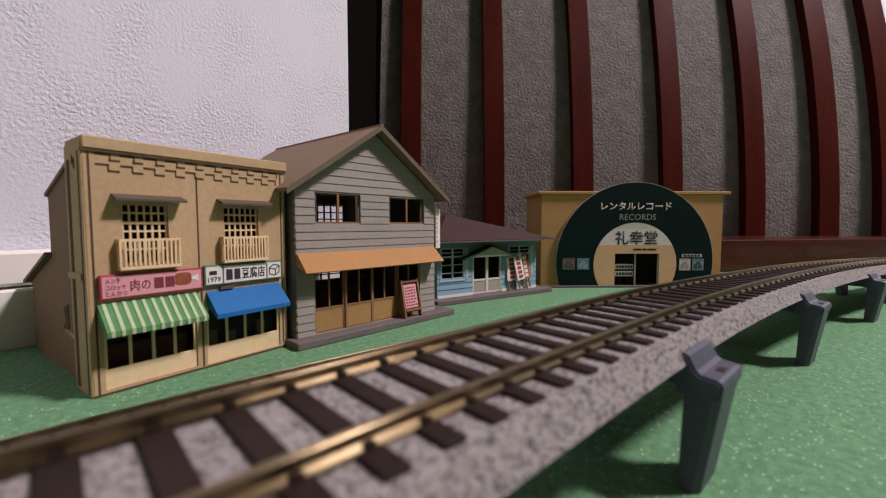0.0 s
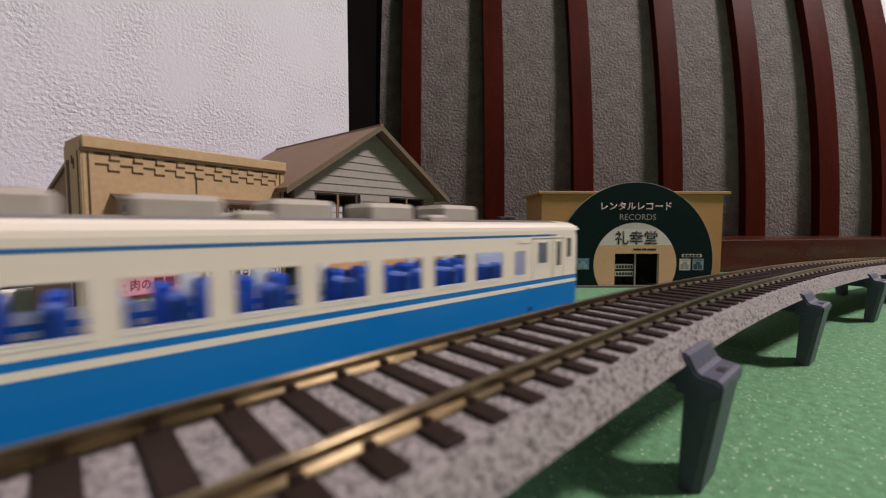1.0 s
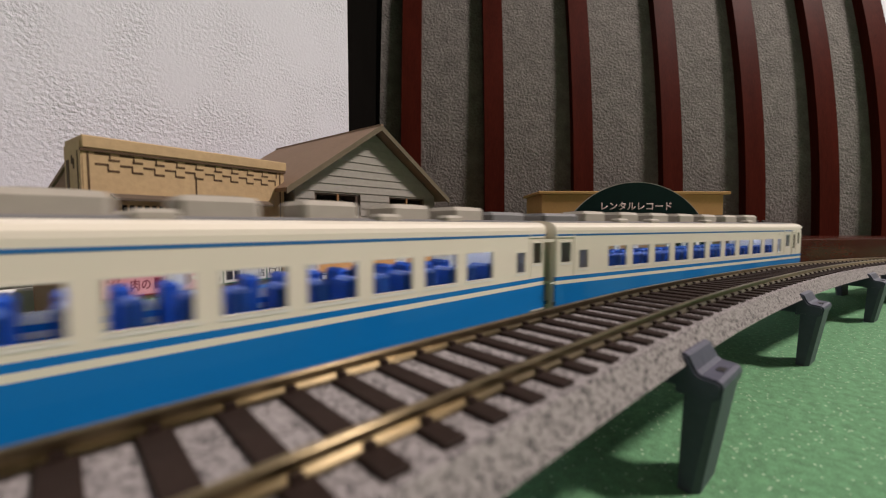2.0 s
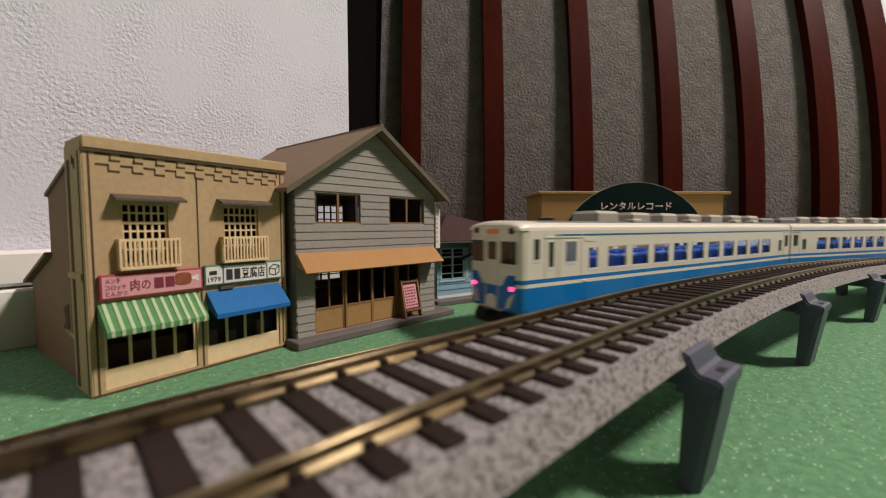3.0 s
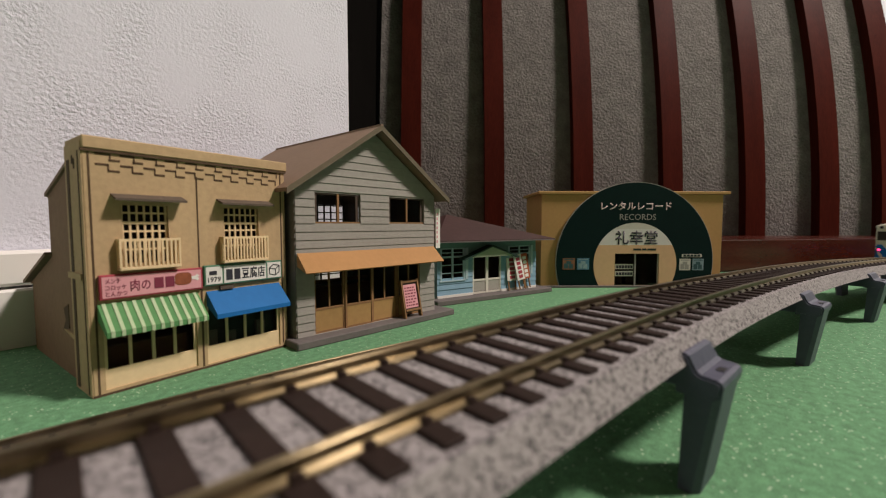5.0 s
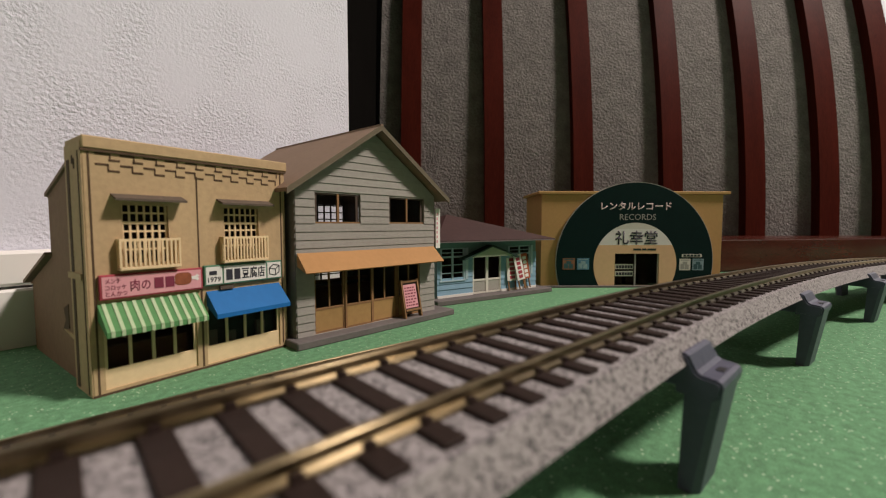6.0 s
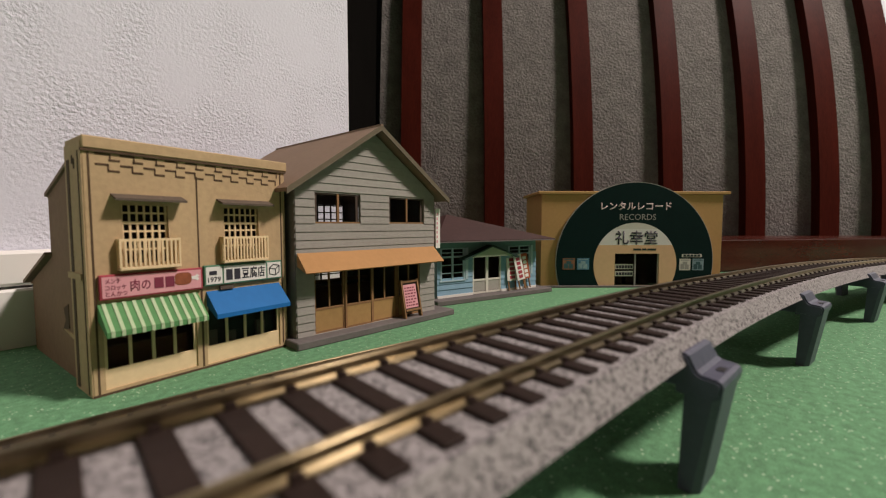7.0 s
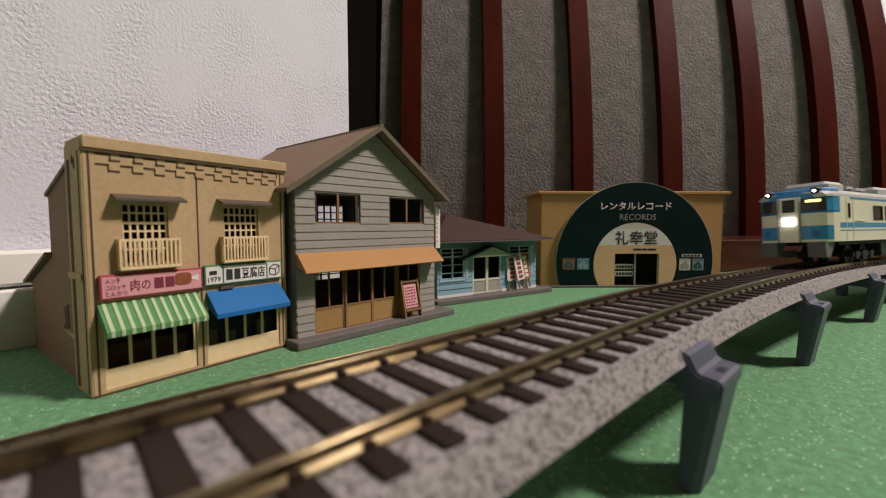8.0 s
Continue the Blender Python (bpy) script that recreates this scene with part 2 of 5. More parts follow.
BROW = material("strong_sky_blue_paint", (0.012, 0.19, 0.46), 0.3, vary=0.04, scale=100, coat=0.3)
EXP_CREAM = material("ivory_car_paint", (0.78, 0.74, 0.58), 0.3, vary=0.03, scale=100, coat=0.3)
EXP_ROOF = material("pale_grey_roof_paint", (0.42, 0.42, 0.41), 0.5, vary=0.1, scale=200)
UNDER = material("dark_underframe_plastic", (0.014, 0.014, 0.015), 0.7, vary=0.2, scale=300)
SKIRT = material("mid_grey_skirt_paint", (0.13, 0.13, 0.125), 0.5, vary=0.1, scale=200)
STEEL = material("blackened_steel", (0.05, 0.048, 0.045), 0.45, 0.8, vary=0.2, scale=300)
GANG = material("dark_bellows", (0.05, 0.045, 0.038), 0.8, vary=0.2, scale=400)


# ---- mesh helpers ----
def box(bm, x0, x1, y0, y1, z0, z1, bevel=0.0):
    v = [bm.verts.new(c) for c in ((x0, y0, z0), (x1, y0, z0), (x1, y1, z0), (x0, y1, z0), (x0, y0, z1), (x1, y0, z1), (x1, y1, z1), (x0, y1, z1))]
    f = [bm.faces.new([v[i] for i in q]) for q in ((3, 2, 1, 0), (4, 5, 6, 7), (0, 1, 5, 4), (1, 2, 6, 5), (2, 3, 7, 6), (3, 0, 4, 7))]
    if bevel:
        edges = list({e for g in f for e in g.edges})
        bmesh.ops.bevel(bm, geom=edges, offset=bevel, segments=1, affect="EDGES")


def prism(bm, outline, a, b, axis="y"):
    """The outline, pairs in the other two axes, drawn out from a to b along axis."""
    def at(p, q):
        return {"y": (p[0], q, p[1]), "x": (q, p[0], p[1]), "z": (p[0], p[1], q)}[axis]
    lo = [bm.verts.new(at(p, a)) for p in outline]
    hi = [bm.verts.new(at(p, b)) for p in outline]
    n = len(outline)
    bm.faces.new(lo), bm.faces.new(hi[::-1])
    for i in range(n):
        bm.faces.new((lo[i], hi[i], hi[(i + 1) % n], lo[(i + 1) % n]))
    bmesh.ops.recalc_face_normals(bm, faces=bm.faces)


def link(name, bm, mat, parent=None, smooth=False):
    me = bpy.data.meshes.new(name)
    bm.to_mesh(me)
    bm.free()
    if mat:
        me.materials.append(mat)
    if smooth:
        me.polygons.foreach_set("use_smooth", [True] * len(me.polygons))
    ob = new(name, me)
    if parent:
        ob.parent = parent
    return ob


def part(name, bm, mat, parent, label="", smooth=False):
    return tagged(link(name, bm, mat, parent, smooth), label)


def box_part(name, dims, mat, parent, label="", bevel=0.0):
    bm = bmesh.new()
    box(bm, *dims, bevel=bevel)
    return part(name, bm, mat, parent, label)


def thing(name, m, label, category, group=""):
    ob = new(name)
    ob.empty_display_size = 0.02
    ob.matrix_basis = m
    return tagged(ob, label, category, group)


def holed(bm, u0, u1, z0, z1, y0, y1, holes):
    """One wall slab in x and z with rectangular openings (u0, u1, z0, z1) through it."""
    us = sorted({u0, u1, *[h[0] for h in holes], *[h[1] for h in holes]})
    zs = sorted({z0, z1, *[h[2] for h in holes], *[h[3] for h in holes]})
    grid = {}

    def vert(i, k, y):
        if (i, k, y) not in grid:
            grid[i, k, y] = bm.verts.new((us[i], y, zs[k]))
        return grid[i, k, y]

    def solid(i, k):
        if not (0 <= i < len(us) - 1 and 0 <= k < len(zs) - 1):
            return False
        mu, mz = (us[i] + us[i + 1]) / 2, (zs[k] + zs[k + 1]) / 2
        return not any(h[0] < mu < h[1] and h[2] < mz < h[3] for h in holes)
    for i in range(len(us) - 1):
        for k in range(len(zs) - 1):
            if not solid(i, k):
                continue
            bm.faces.new([vert(i, k, y0), vert(i + 1, k, y0), vert(i + 1, k + 1, y0), vert(i, k + 1, y0)])
            bm.faces.new([vert(i, k + 1, y1), vert(i + 1, k + 1, y1), vert(i + 1, k, y1), vert(i, k, y1)])
            for di, dk, a, b in ((-1, 0, (i, k), (i, k + 1)), (1, 0, (i + 1, k + 1), (i + 1, k)), (0, -1, (i + 1, k), (i, k)), (0, 1, (i, k + 1), (i + 1, k + 1))):
                if not solid(i + di, k + dk):
                    bm.faces.new([vert(*a, y0), vert(*b, y0), vert(*b, y1), vert(*a, y1)])
    bmesh.ops.recalc_face_normals(bm, faces=bm.faces)


# ---- the room ----
WA = 54.8
WDIR = Vector((math.cos(radians(WA)), math.sin(radians(WA)), 0))
WALL = pose(-0.1909, 0.169, 0, 0, 0, WA)       # local x along the white wall, y into it


def room():
    def wall(name, dims, mat, label, category="wall", at=WALL, bevel=0.0):
        bm = bmesh.new()
        box(bm, *dims, bevel=bevel)
        w = link(name, bm, mat)
        w.matrix_basis = at
        return tagged(w, label, category, kind="structure")
    wall("floor", (-3.5, 4.5, -5.0, 3.0, -0.10, -0.003), FLOOR, "brown wooden floor under the green mat", "floor")
    wall("wall_1", (-1.8, 0.198, 0, 0.10, -0.003, 2.4), WALLPAPER, "white wall with embossed wallpaper")
    corner = WALL @ Vector((0.198, 0.004, 0))
    # Added return wall; its black stands in for the unlit gap.
    wall("wall_2", (0.0, 0.9, 0.0, 0.10, -0.003, 2.4), RECESS_SHADE, "recess wall beside the white wall, its shade coloured near black", at=pose(corner.x, corner.y, 0, 0, 0, 94.4))
    # Walls 3 to 5 are added out of view to shape the fill light.
    wall("wall_3", (-1.9, -1.8, -4.2, 0.2, -0.003, 2.4), BOUNCE_WALL, "unseen brown wall behind the viewpoint, toned for bounced light")
    wall("wall_4", (-1.9, 3.4, -4.3, -4.2, -0.003, 2.4), BOUNCE_WALL, "unseen brown wall opposite the layout, toned for bounced light")
    wall("wall_5", (3.3, 3.4, -4.2, 2.0, -0.003, 2.4), BOUNCE_WALL, "unseen brown wall at the end of the room, toned for bounced light")
    wall("wall_6", (-0.12, 3.3, 0.0, 0.1, -0.003, 2.4), WALLPAPER, "pale papered wall behind the panel", at=pose(0, 1.05, 0))
    wall("ceiling", (-2.5, 4.5, -5.0, 3.0, 2.4, 2.5), CEILING, "unseen beige ceiling, toned for bounced light", "ceiling")
    wall("baseboard", (-1.8, 0.198, -0.010, 0, -0.003, 0.0250), PAINT, "white painted baseboard along the wall", "baseboard", bevel=0.0010)
    wall("trim", (-1.8, 0.198, -0.009, 0, 0.0262, 0.0412), PAINT, "upper moulding of the white baseboard", "baseboard", bevel=0.0014)
    wall("ground", (-1.7, 3.2, -4.0, -0.0085, -0.003, 0.0), FELT, "green felt grass mat laid on the floor", "mat")


room()

# ---- the upholstered panel ----
PANEL_Y = 0.60
SLAT_X = (-0.0471, 0.0757, 0.2064, 0.3376, 0.4588, 0.5674, 0.6585)


def panel_back(z):
    return 0.309 * z * z if z < 0.5 else 0.309 * 0.25 + (z - 0.5) * 0.309


def panel():
    t = thing("upholstered_panel", pose(0, PANEL_Y, 0), "grey cloth panel with dark red-brown wooden slats, leaning back", "panel")
    zs = [0.02 * i for i in range(26)] + [0.9]

    def sheet(name, x0, x1, front, back, mat, label):
        bm = bmesh.new()
        rows = []
        for z in zs:
            y = panel_back(z)
            rows.append([bm.verts.new(c) for c in ((x0, y + front, z), (x1, y + front, z), (x1, y + back, z), (x0, y + back, z))])
        for a, b in zip(rows, rows[1:]):
            for i in range(4):
                bm.faces.new((a[i], a[(i + 1) % 4], b[(i + 1) % 4], b[i]))
        bm.faces.new(rows[0][::-1]), bm.faces.new(rows[-1])
        bmesh.ops.bevel(bm, geom=[e for e in bm.edges if abs(e.verts[0].co.z - e.verts[1].co.z) > 0.01], offset=0.0012, segments=2, affect="EDGES")
        bmesh.ops.recalc_face_normals(bm, faces=bm.faces)
        return part(name, bm, mat, t, label)
    sheet("cloth_sheet", -0.0955, 0.678, 0.0, 0.018, FABRIC, "grey woven cloth")
    for x in SLAT_X:
        sheet("slat", x - 0.0145, x + 0.0145, -0.014, 0.0, MAHOGANY, "lacquered red-brown wood")
    bm = bmesh.new()
    prism(bm, [(0.14, -0.200), (0.62, -0.085), (0.62, -0.0145), (0.14, -0.0145)], 0.0, 0.0366, "z")
    bmesh.ops.bevel(bm, geom=list(bm.edges), offset=0.0016, segments=3, affect="EDGES")
    part("bottom_rail", bm, LACQUER, t, "glossy lacquered red-brown wood")


panel()


def ceiling_lamp():
    t = thing("ceiling_lamp", pose(LAMP[0], LAMP[1], 2.4), "round white ceiling lamp, lit", "ceiling lamp")
    for name, r, z0, z1, mat in (("base_plate", 0.20, -0.02, -0.0005, PAINT), ("shade", 0.26, -0.08, -0.02, LAMP_SHADE)):
        poly_part(name, disc(0, 0, r, 48), z0, z1, mat, t, axis="z")


# ---- the tracks ----
CX, CY, R = 1.093, -1.073, 1.573           # centre and radius of the raised track's curve
RAIL_Z = H - 0.0194                        # its rail tops
LOW_Z = 0.0045                             # rail tops of the low track


def arc(phi, off, z=0.0):
    """A point on the curve: degrees round the centre, metres outwards from the raised track."""
    a = radians(phi)
    return Vector((CX + (R + off) * math.cos(a), CY + (R + off) * math.sin(a), z))


LOW_OFFSETS = ((100, 0.0430), (110, 0.0460), (116, 0.0515), (121, 0.0580), (125, 0.0630), (128, 0.0680), (130.5, 0.0735), (133, 0.0780), (135.5, 0.0795), (138, 0.0800), (145, 0.0850))


def low_off(phi):
    """How far outside the raised track the low one runs, with the bends between the places above eased."""
    a, b = zip(*LOW_OFFSETS)
    total = weights = 0.0
    for i in range(-5, 6):
        w = 0.5 + 0.5 * math.cos(math.pi * i / 6)
        total += w * float(np.interp(phi + 0.25 * i, a, b))
        weights += w
    return total / weights


def high_off(phi):
    """The raised track tightens a little along its curve."""
    u = (phi - 128) / 10
    u = 1.5 * math.tanh(u / 1.5) if u < 0 else min(u, 1.4)
    return -0.00308 + 0.00426 * u - 0.00246 * u * u + 0.0036 * u ** 3


def high_drop(phi):
    """The raised track sinks a little towards its far side."""
    return float(np.interp(phi, (110, 118.5, 121, 123.3, 125.5, 128, 131), (-0.0050, -0.0045, -0.0032, -0.0022, -0.0015, -0.0010, 0.0)))


def high_cant(phi):
    """Degrees by which the raised track leans outwards where it has sunk."""
    return min(5.0, 5.0 * high_drop(phi) / -0.0045)


def level(phi):
    return 0.0


class Line:
    """A line by arc length, with its pose at any place on it."""

    def __init__(self, off, z, drop=level, cant=level):
        phis = [165 - 0.25 * i for i in range(620)]
        self.p = [arc(phi, off(phi), z + drop(phi)) for phi in phis]
        self.c = [cant(phi) for phi in phis]
        self.s = [0.0]
        for a, b in zip(self.p, self.p[1:]):
            self.s.append(self.s[-1] + (b - a).length)

    def at(self, s):
        i = min(len(self.p) - 2, max(0, int(np.searchsorted(self.s, s)) - 1))
        k = (s - self.s[i]) / (self.s[i + 1] - self.s[i])
        return self.p[i].lerp(self.p[i + 1], k)

    def ride(self, s, half):
        """The pose of a car whose bogies stand half before and behind s; its x axis points along the line."""
        a, b = self.at(s - half), self.at(s + half)
        d = b - a
        lean = float(np.interp(s, self.s, self.c))
        return Matrix.Translation((a + b) / 2) @ pose(0, 0, 0, 0, 0, math.degrees(math.atan2(d.y, d.x))) @ pose(0, 0, 0, -lean, 0, 0)


HIGH = Line(high_off, RAIL_Z, high_drop, high_cant)
LOW = Line(low_off, LOW_Z)


def sweep(profile, line, s0, s1, step):
    """A bmesh of the closed profile (across, up) along the line."""
    bm = bmesh.new()
    n = max(2, int((s1 - s0) / step))
    rows = []
    for i in range(n + 1):
        s = s0 + (s1 - s0) * i / n
        m = line.ride(s, 0.002)
        rows.append([bm.verts.new(m @ Vector((0, a, u))) for a, u in profile])
    k = len(profile)
    for a, b in zip(rows, rows[1:]):
        for i in range(k):
            bm.faces.new((a[i], a[(i + 1) % k], b[(i + 1) % k], b[i]))
    bm.faces.new(rows[0]), bm.faces.new(rows[-1][::-1])
    bmesh.ops.recalc_face_normals(bm, faces=bm.faces)
    return bm


def rail_profile(c):
    return [(c + a, u) for a, u in ((-0.0011, -0.0021), (0.0011, -0.0021), (0.0010, -0.0017), (0.0003, -0.0014), (0.0003, -0.0007), (0.00055, -0.0005),
                                    (0.00055, -0.0001), (0.0004, 0.0), (-0.0004, 0.0), (-0.00055, -0.0001), (-0.00055, -0.0005), (-0.0003, -0.0007), (-0.0003, -0.0014), (-0.0010, -0.0017))]


GAUGE = 0.0171
PITCH_S = 0.0072


def track(name, line, s0, s1, label, base, foot):
    t = thing(name, Matrix.Identity(4), label, "model track")
    part("roadbed", sweep([(-0.0160, -0.0025), (0.0160, -0.0025), (foot, base), (-foot, base)], line, s0, s1, 0.01), BALLAST, t, "speckled grey ballast roadbed")
    for c in (-1, 1):
        part("rail", sweep(rail_profile(c * (GAUGE / 2 + 0.00055)), line, s0, s1, 0.008), RAIL, t, "brass-toned metal rail")
    bm = bmesh.new()
    box(bm, -0.0016, 0.0016, -0.0148, 0.0148, -0.0031, -0.0019, bevel=0.0002)
    for c in (-1, 1):
        for d in (-0.0009, 0.0009):
            y = c * (GAUGE / 2 + 0.00055) + d
            box(bm, -0.0006, 0.0006, y - 0.0004, y + 0.0004, -0.0022, -0.0013)
    me = bpy.data.meshes.new("sleeper")
    bm.to_mesh(me)
    bm.free()
    me.materials.append(SLEEPER)
    n = int((s1 - s0) / PITCH_S)
    for i in range(min(n, 290)):
        ob = new("sleeper", me)
        ob.parent = t
        ob.matrix_basis = line.ride(s0 + (i + 0.5) * PITCH_S, 0.002)
    rest = bmesh.new()
    for i in range(290, n):
        k = len(rest.verts)
        box(rest, -0.0015, 0.0015, -0.0148, 0.0148, -0.0030, -0.0021)
        rest.verts.ensure_lookup_table()
        bmesh.ops.transform(rest, matrix=line.ride(s0 + (i + 0.5) * PITCH_S, 0.002), verts=rest.verts[k:])
    tagged(part("far_sleepers", rest, SLEEPER, t), kind="stuff")
    return t


S_NEAR = next(s for s, p in zip(HIGH.s, HIGH.p) if p.x > -0.10) + 0.0
track("raised_track", HIGH, S_NEAR - 0.1023, S_NEAR + 3.2, "curved raised track with brass-toned rails on grey ballast", -0.0072, 0.0185)
track("low_track", LOW, LOW.s[0] + 0.05, LOW.s[0] + 3.3, "low track on grey ballast laid on the green mat", -LOW_Z + 0.0002, 0.0175)


DECK = RAIL_Z - 0.0072


def pier():
    """A pier in its own space: x outwards from the curve's centre, y along the track."""
    t = thing("bridge_pier", Matrix.Identity(4), "dark grey plastic pier clipped under the raised track", "bridge pier", "piers of the raised track")
    box_part("cross_beam", (-0.0185, 0.0185, -0.0040, 0.0040, DECK - 0.0058, DECK - 0.0002), PIER, t, bevel=0.0005)
    for c in (-1, 1):
        def ring(z, inner, outer, half):
            return [(c * x, y, z) for x, y in ((inner, -half), (outer - 0.0012, -half), (outer, -half + 0.0014), (outer, half - 0.0014), (outer - 0.0012, half), (inner, half))]
        bm = bmesh.new()
        rows = [[bm.verts.new(p) for p in ring(*q)] for q in ((0.0, 0.0172, 0.0208, 0.0062), (DECK - 0.0046, 0.0180, 0.0240, 0.0068))]
        for p, q in zip(rows, rows[1:]):
            for k in range(6):
                bm.faces.new((p[k], p[(k + 1) % 6], q[(k + 1) % 6], q[k]))
        bm.faces.new(rows[0]), bm.faces.new(rows[-1])
        bmesh.ops.recalc_face_normals(bm, faces=bm.faces)
        post = part("post", bm, PIER, t)
        # the clip: a rounded ridge against the roadbed, an S-shaped fall and a flat ledge with a slot
        outline = [(0.0165, -0.0058), (0.0163, 0.0012), (0.0168, 0.0020), (0.0178, 0.0022), (0.0187, 0.0018), (0.0193, 0.0006), (0.0200, -0.0008), (0.0208, -0.0014), (0.0234, -0.0017), (0.0241, -0.0021), (0.0244, -0.0029), (0.0241, -0.0046), (0.0230, -0.0058)]
        bm = bmesh.new()
        prism(bm, [(c * x, DECK + z) for x, z in outline], -0.0074, 0.0074, "y")
        bmesh.ops.bevel(bm, geom=[e for e in bm.edges if abs(e.verts[0].co.y - e.verts[1].co.y) < 1e-6], offset=0.0005, segments=2, affect="EDGES")
        cap = part("cap", bm, PIER, post)
        box_part("clip_slot", (*sorted((c * 0.0216, c * 0.0231)), -0.0014, 0.0014, DECK - 0.0020, DECK - 0.00145), BLACK, cap, "dark rectangular slot")
        box_part("foot_notch", (*sorted((c * 0.0186, c * 0.02015)), 0.0008, 0.0026, 0.0, 0.0016), BLACK, post, "small dark notch")
    return t


PIERS = (132.10, 128.02, 123.72, 120.1, 117.0, 113.5, 109.5, 105.5, 101.5, 97.5, 93.5, 89.5, 85.5, 81.5, 77.5, 73.5, 69.5, 65.5, 61.5, 57.5, 53.5, 49.5, 45.5, 41.5, 37.5, 33.5, 136.6, 141.0)
first = pier()
for i, phi in enumerate(PIERS):
    # each pier is as tall as the track above it stands
    tall = (DECK + high_drop(phi) + 0.0185 * math.sin(radians(high_cant(phi)))) / DECK
    m = Matrix.Translation((CX, CY, 0)) @ pose(0, 0, 0, 0, 0, phi) @ Matrix.Translation((R + high_off(phi), 0, 0)) @ Matrix.Diagonal((1, 1, tall, 1))
    if i:
        copy_thing(first, m)
    else:
        first.matrix_basis = m


# ---- the houses ----
def poly_part(name, outline, a, b, mat, parent, label="", axis="y"):
    bm = bmesh.new()
    prism(bm, outline, a, b, axis)
    return part(name, bm, mat, parent, label)


def slab(name, pts, thick, mat, parent, label="", lift=(0, 0, 1)):
    """A flat slab over four corners, thickened along lift."""
    bm = bmesh.new()
    up = Vector(lift).normalized() * thick
    lo = [bm.verts.new(Vector(p)) for p in pts]
    hi = [bm.verts.new(Vector(p) + up) for p in pts]
    n = len(pts)
    bm.faces.new(lo[::-1]), bm.faces.new(hi)
    for i in range(n):
        bm.faces.new((lo[i], lo[(i + 1) % n], hi[(i + 1) % n], hi[i]))
    bmesh.ops.recalc_face_normals(bm, faces=bm.faces)
    return part(name, bm, mat, parent, label)


def lettering(name, text, u0, u1, z0, z1, y, mat, parent, turn=0.0, bold=0.0):
    """Raised letters filling a box on a front that faces -y."""
    cu = bpy.data.curves.new(name, "FONT")
    cu.body = text
    cu.size = 1.0
    cu.offset = bold
    cu.resolution_u = 2
    ob = new(name, cu)
    me = bpy.data.meshes.new_from_object(ob.evaluated_get(bpy.context.evaluated_depsgraph_get()))
    bpy.data.objects.remove(ob)
    bpy.data.curves.remove(cu)
    co = np.array([v.co[:] for v in me.vertices])
    if len(co) == 0:
        return None
    lo, hi = co.min(0), co.max(0)
    bm = bmesh.new()
    bm.from_mesh(me)
    bpy.data.meshes.remove(me)
    for v in bm.verts:
        fx, fz = (v.co.x - lo[0]) / max(1e-6, hi[0] - lo[0]), (v.co.y - lo[1]) / max(1e-6, hi[1] - lo[1])
        v.co = (u0 + (u1 - u0) * fx, y, z0 + (z1 - z0) * fz)
    out = bmesh.ops.extrude_face_region(bm, geom=list(bm.faces))
    for v in out["geom"]:
        if isinstance(v, bmesh.types.BMVert):
            v.co.y -= 0.00008
    bmesh.ops.recalc_face_normals(bm, faces=bm.faces)
    return part(name, bm, mat, parent)


def bars(rows, y, mat, parent, name="writing_bar"):
    for u0, u1, z0, z1 in rows:
        box_part(name, (u0, u1, y - 0.00012, y, z0, z1), mat, parent)


def disc(u, z, r, n=64, cut=None):
    pts = [(u + r * math.cos(2 * math.pi * i / n), z + r * math.sin(2 * math.pi * i / n)) for i in range(n)]
    if cut is None:
        return pts
    half = math.sqrt(max(0, r * r - (cut - z) ** 2))
    return [(u - half, cut)] + [(u + half, cut)] + [p for p in pts if p[1] > cut + 1e-5]


def mm(*v):
    return tuple(x * 0.001 for x in v)


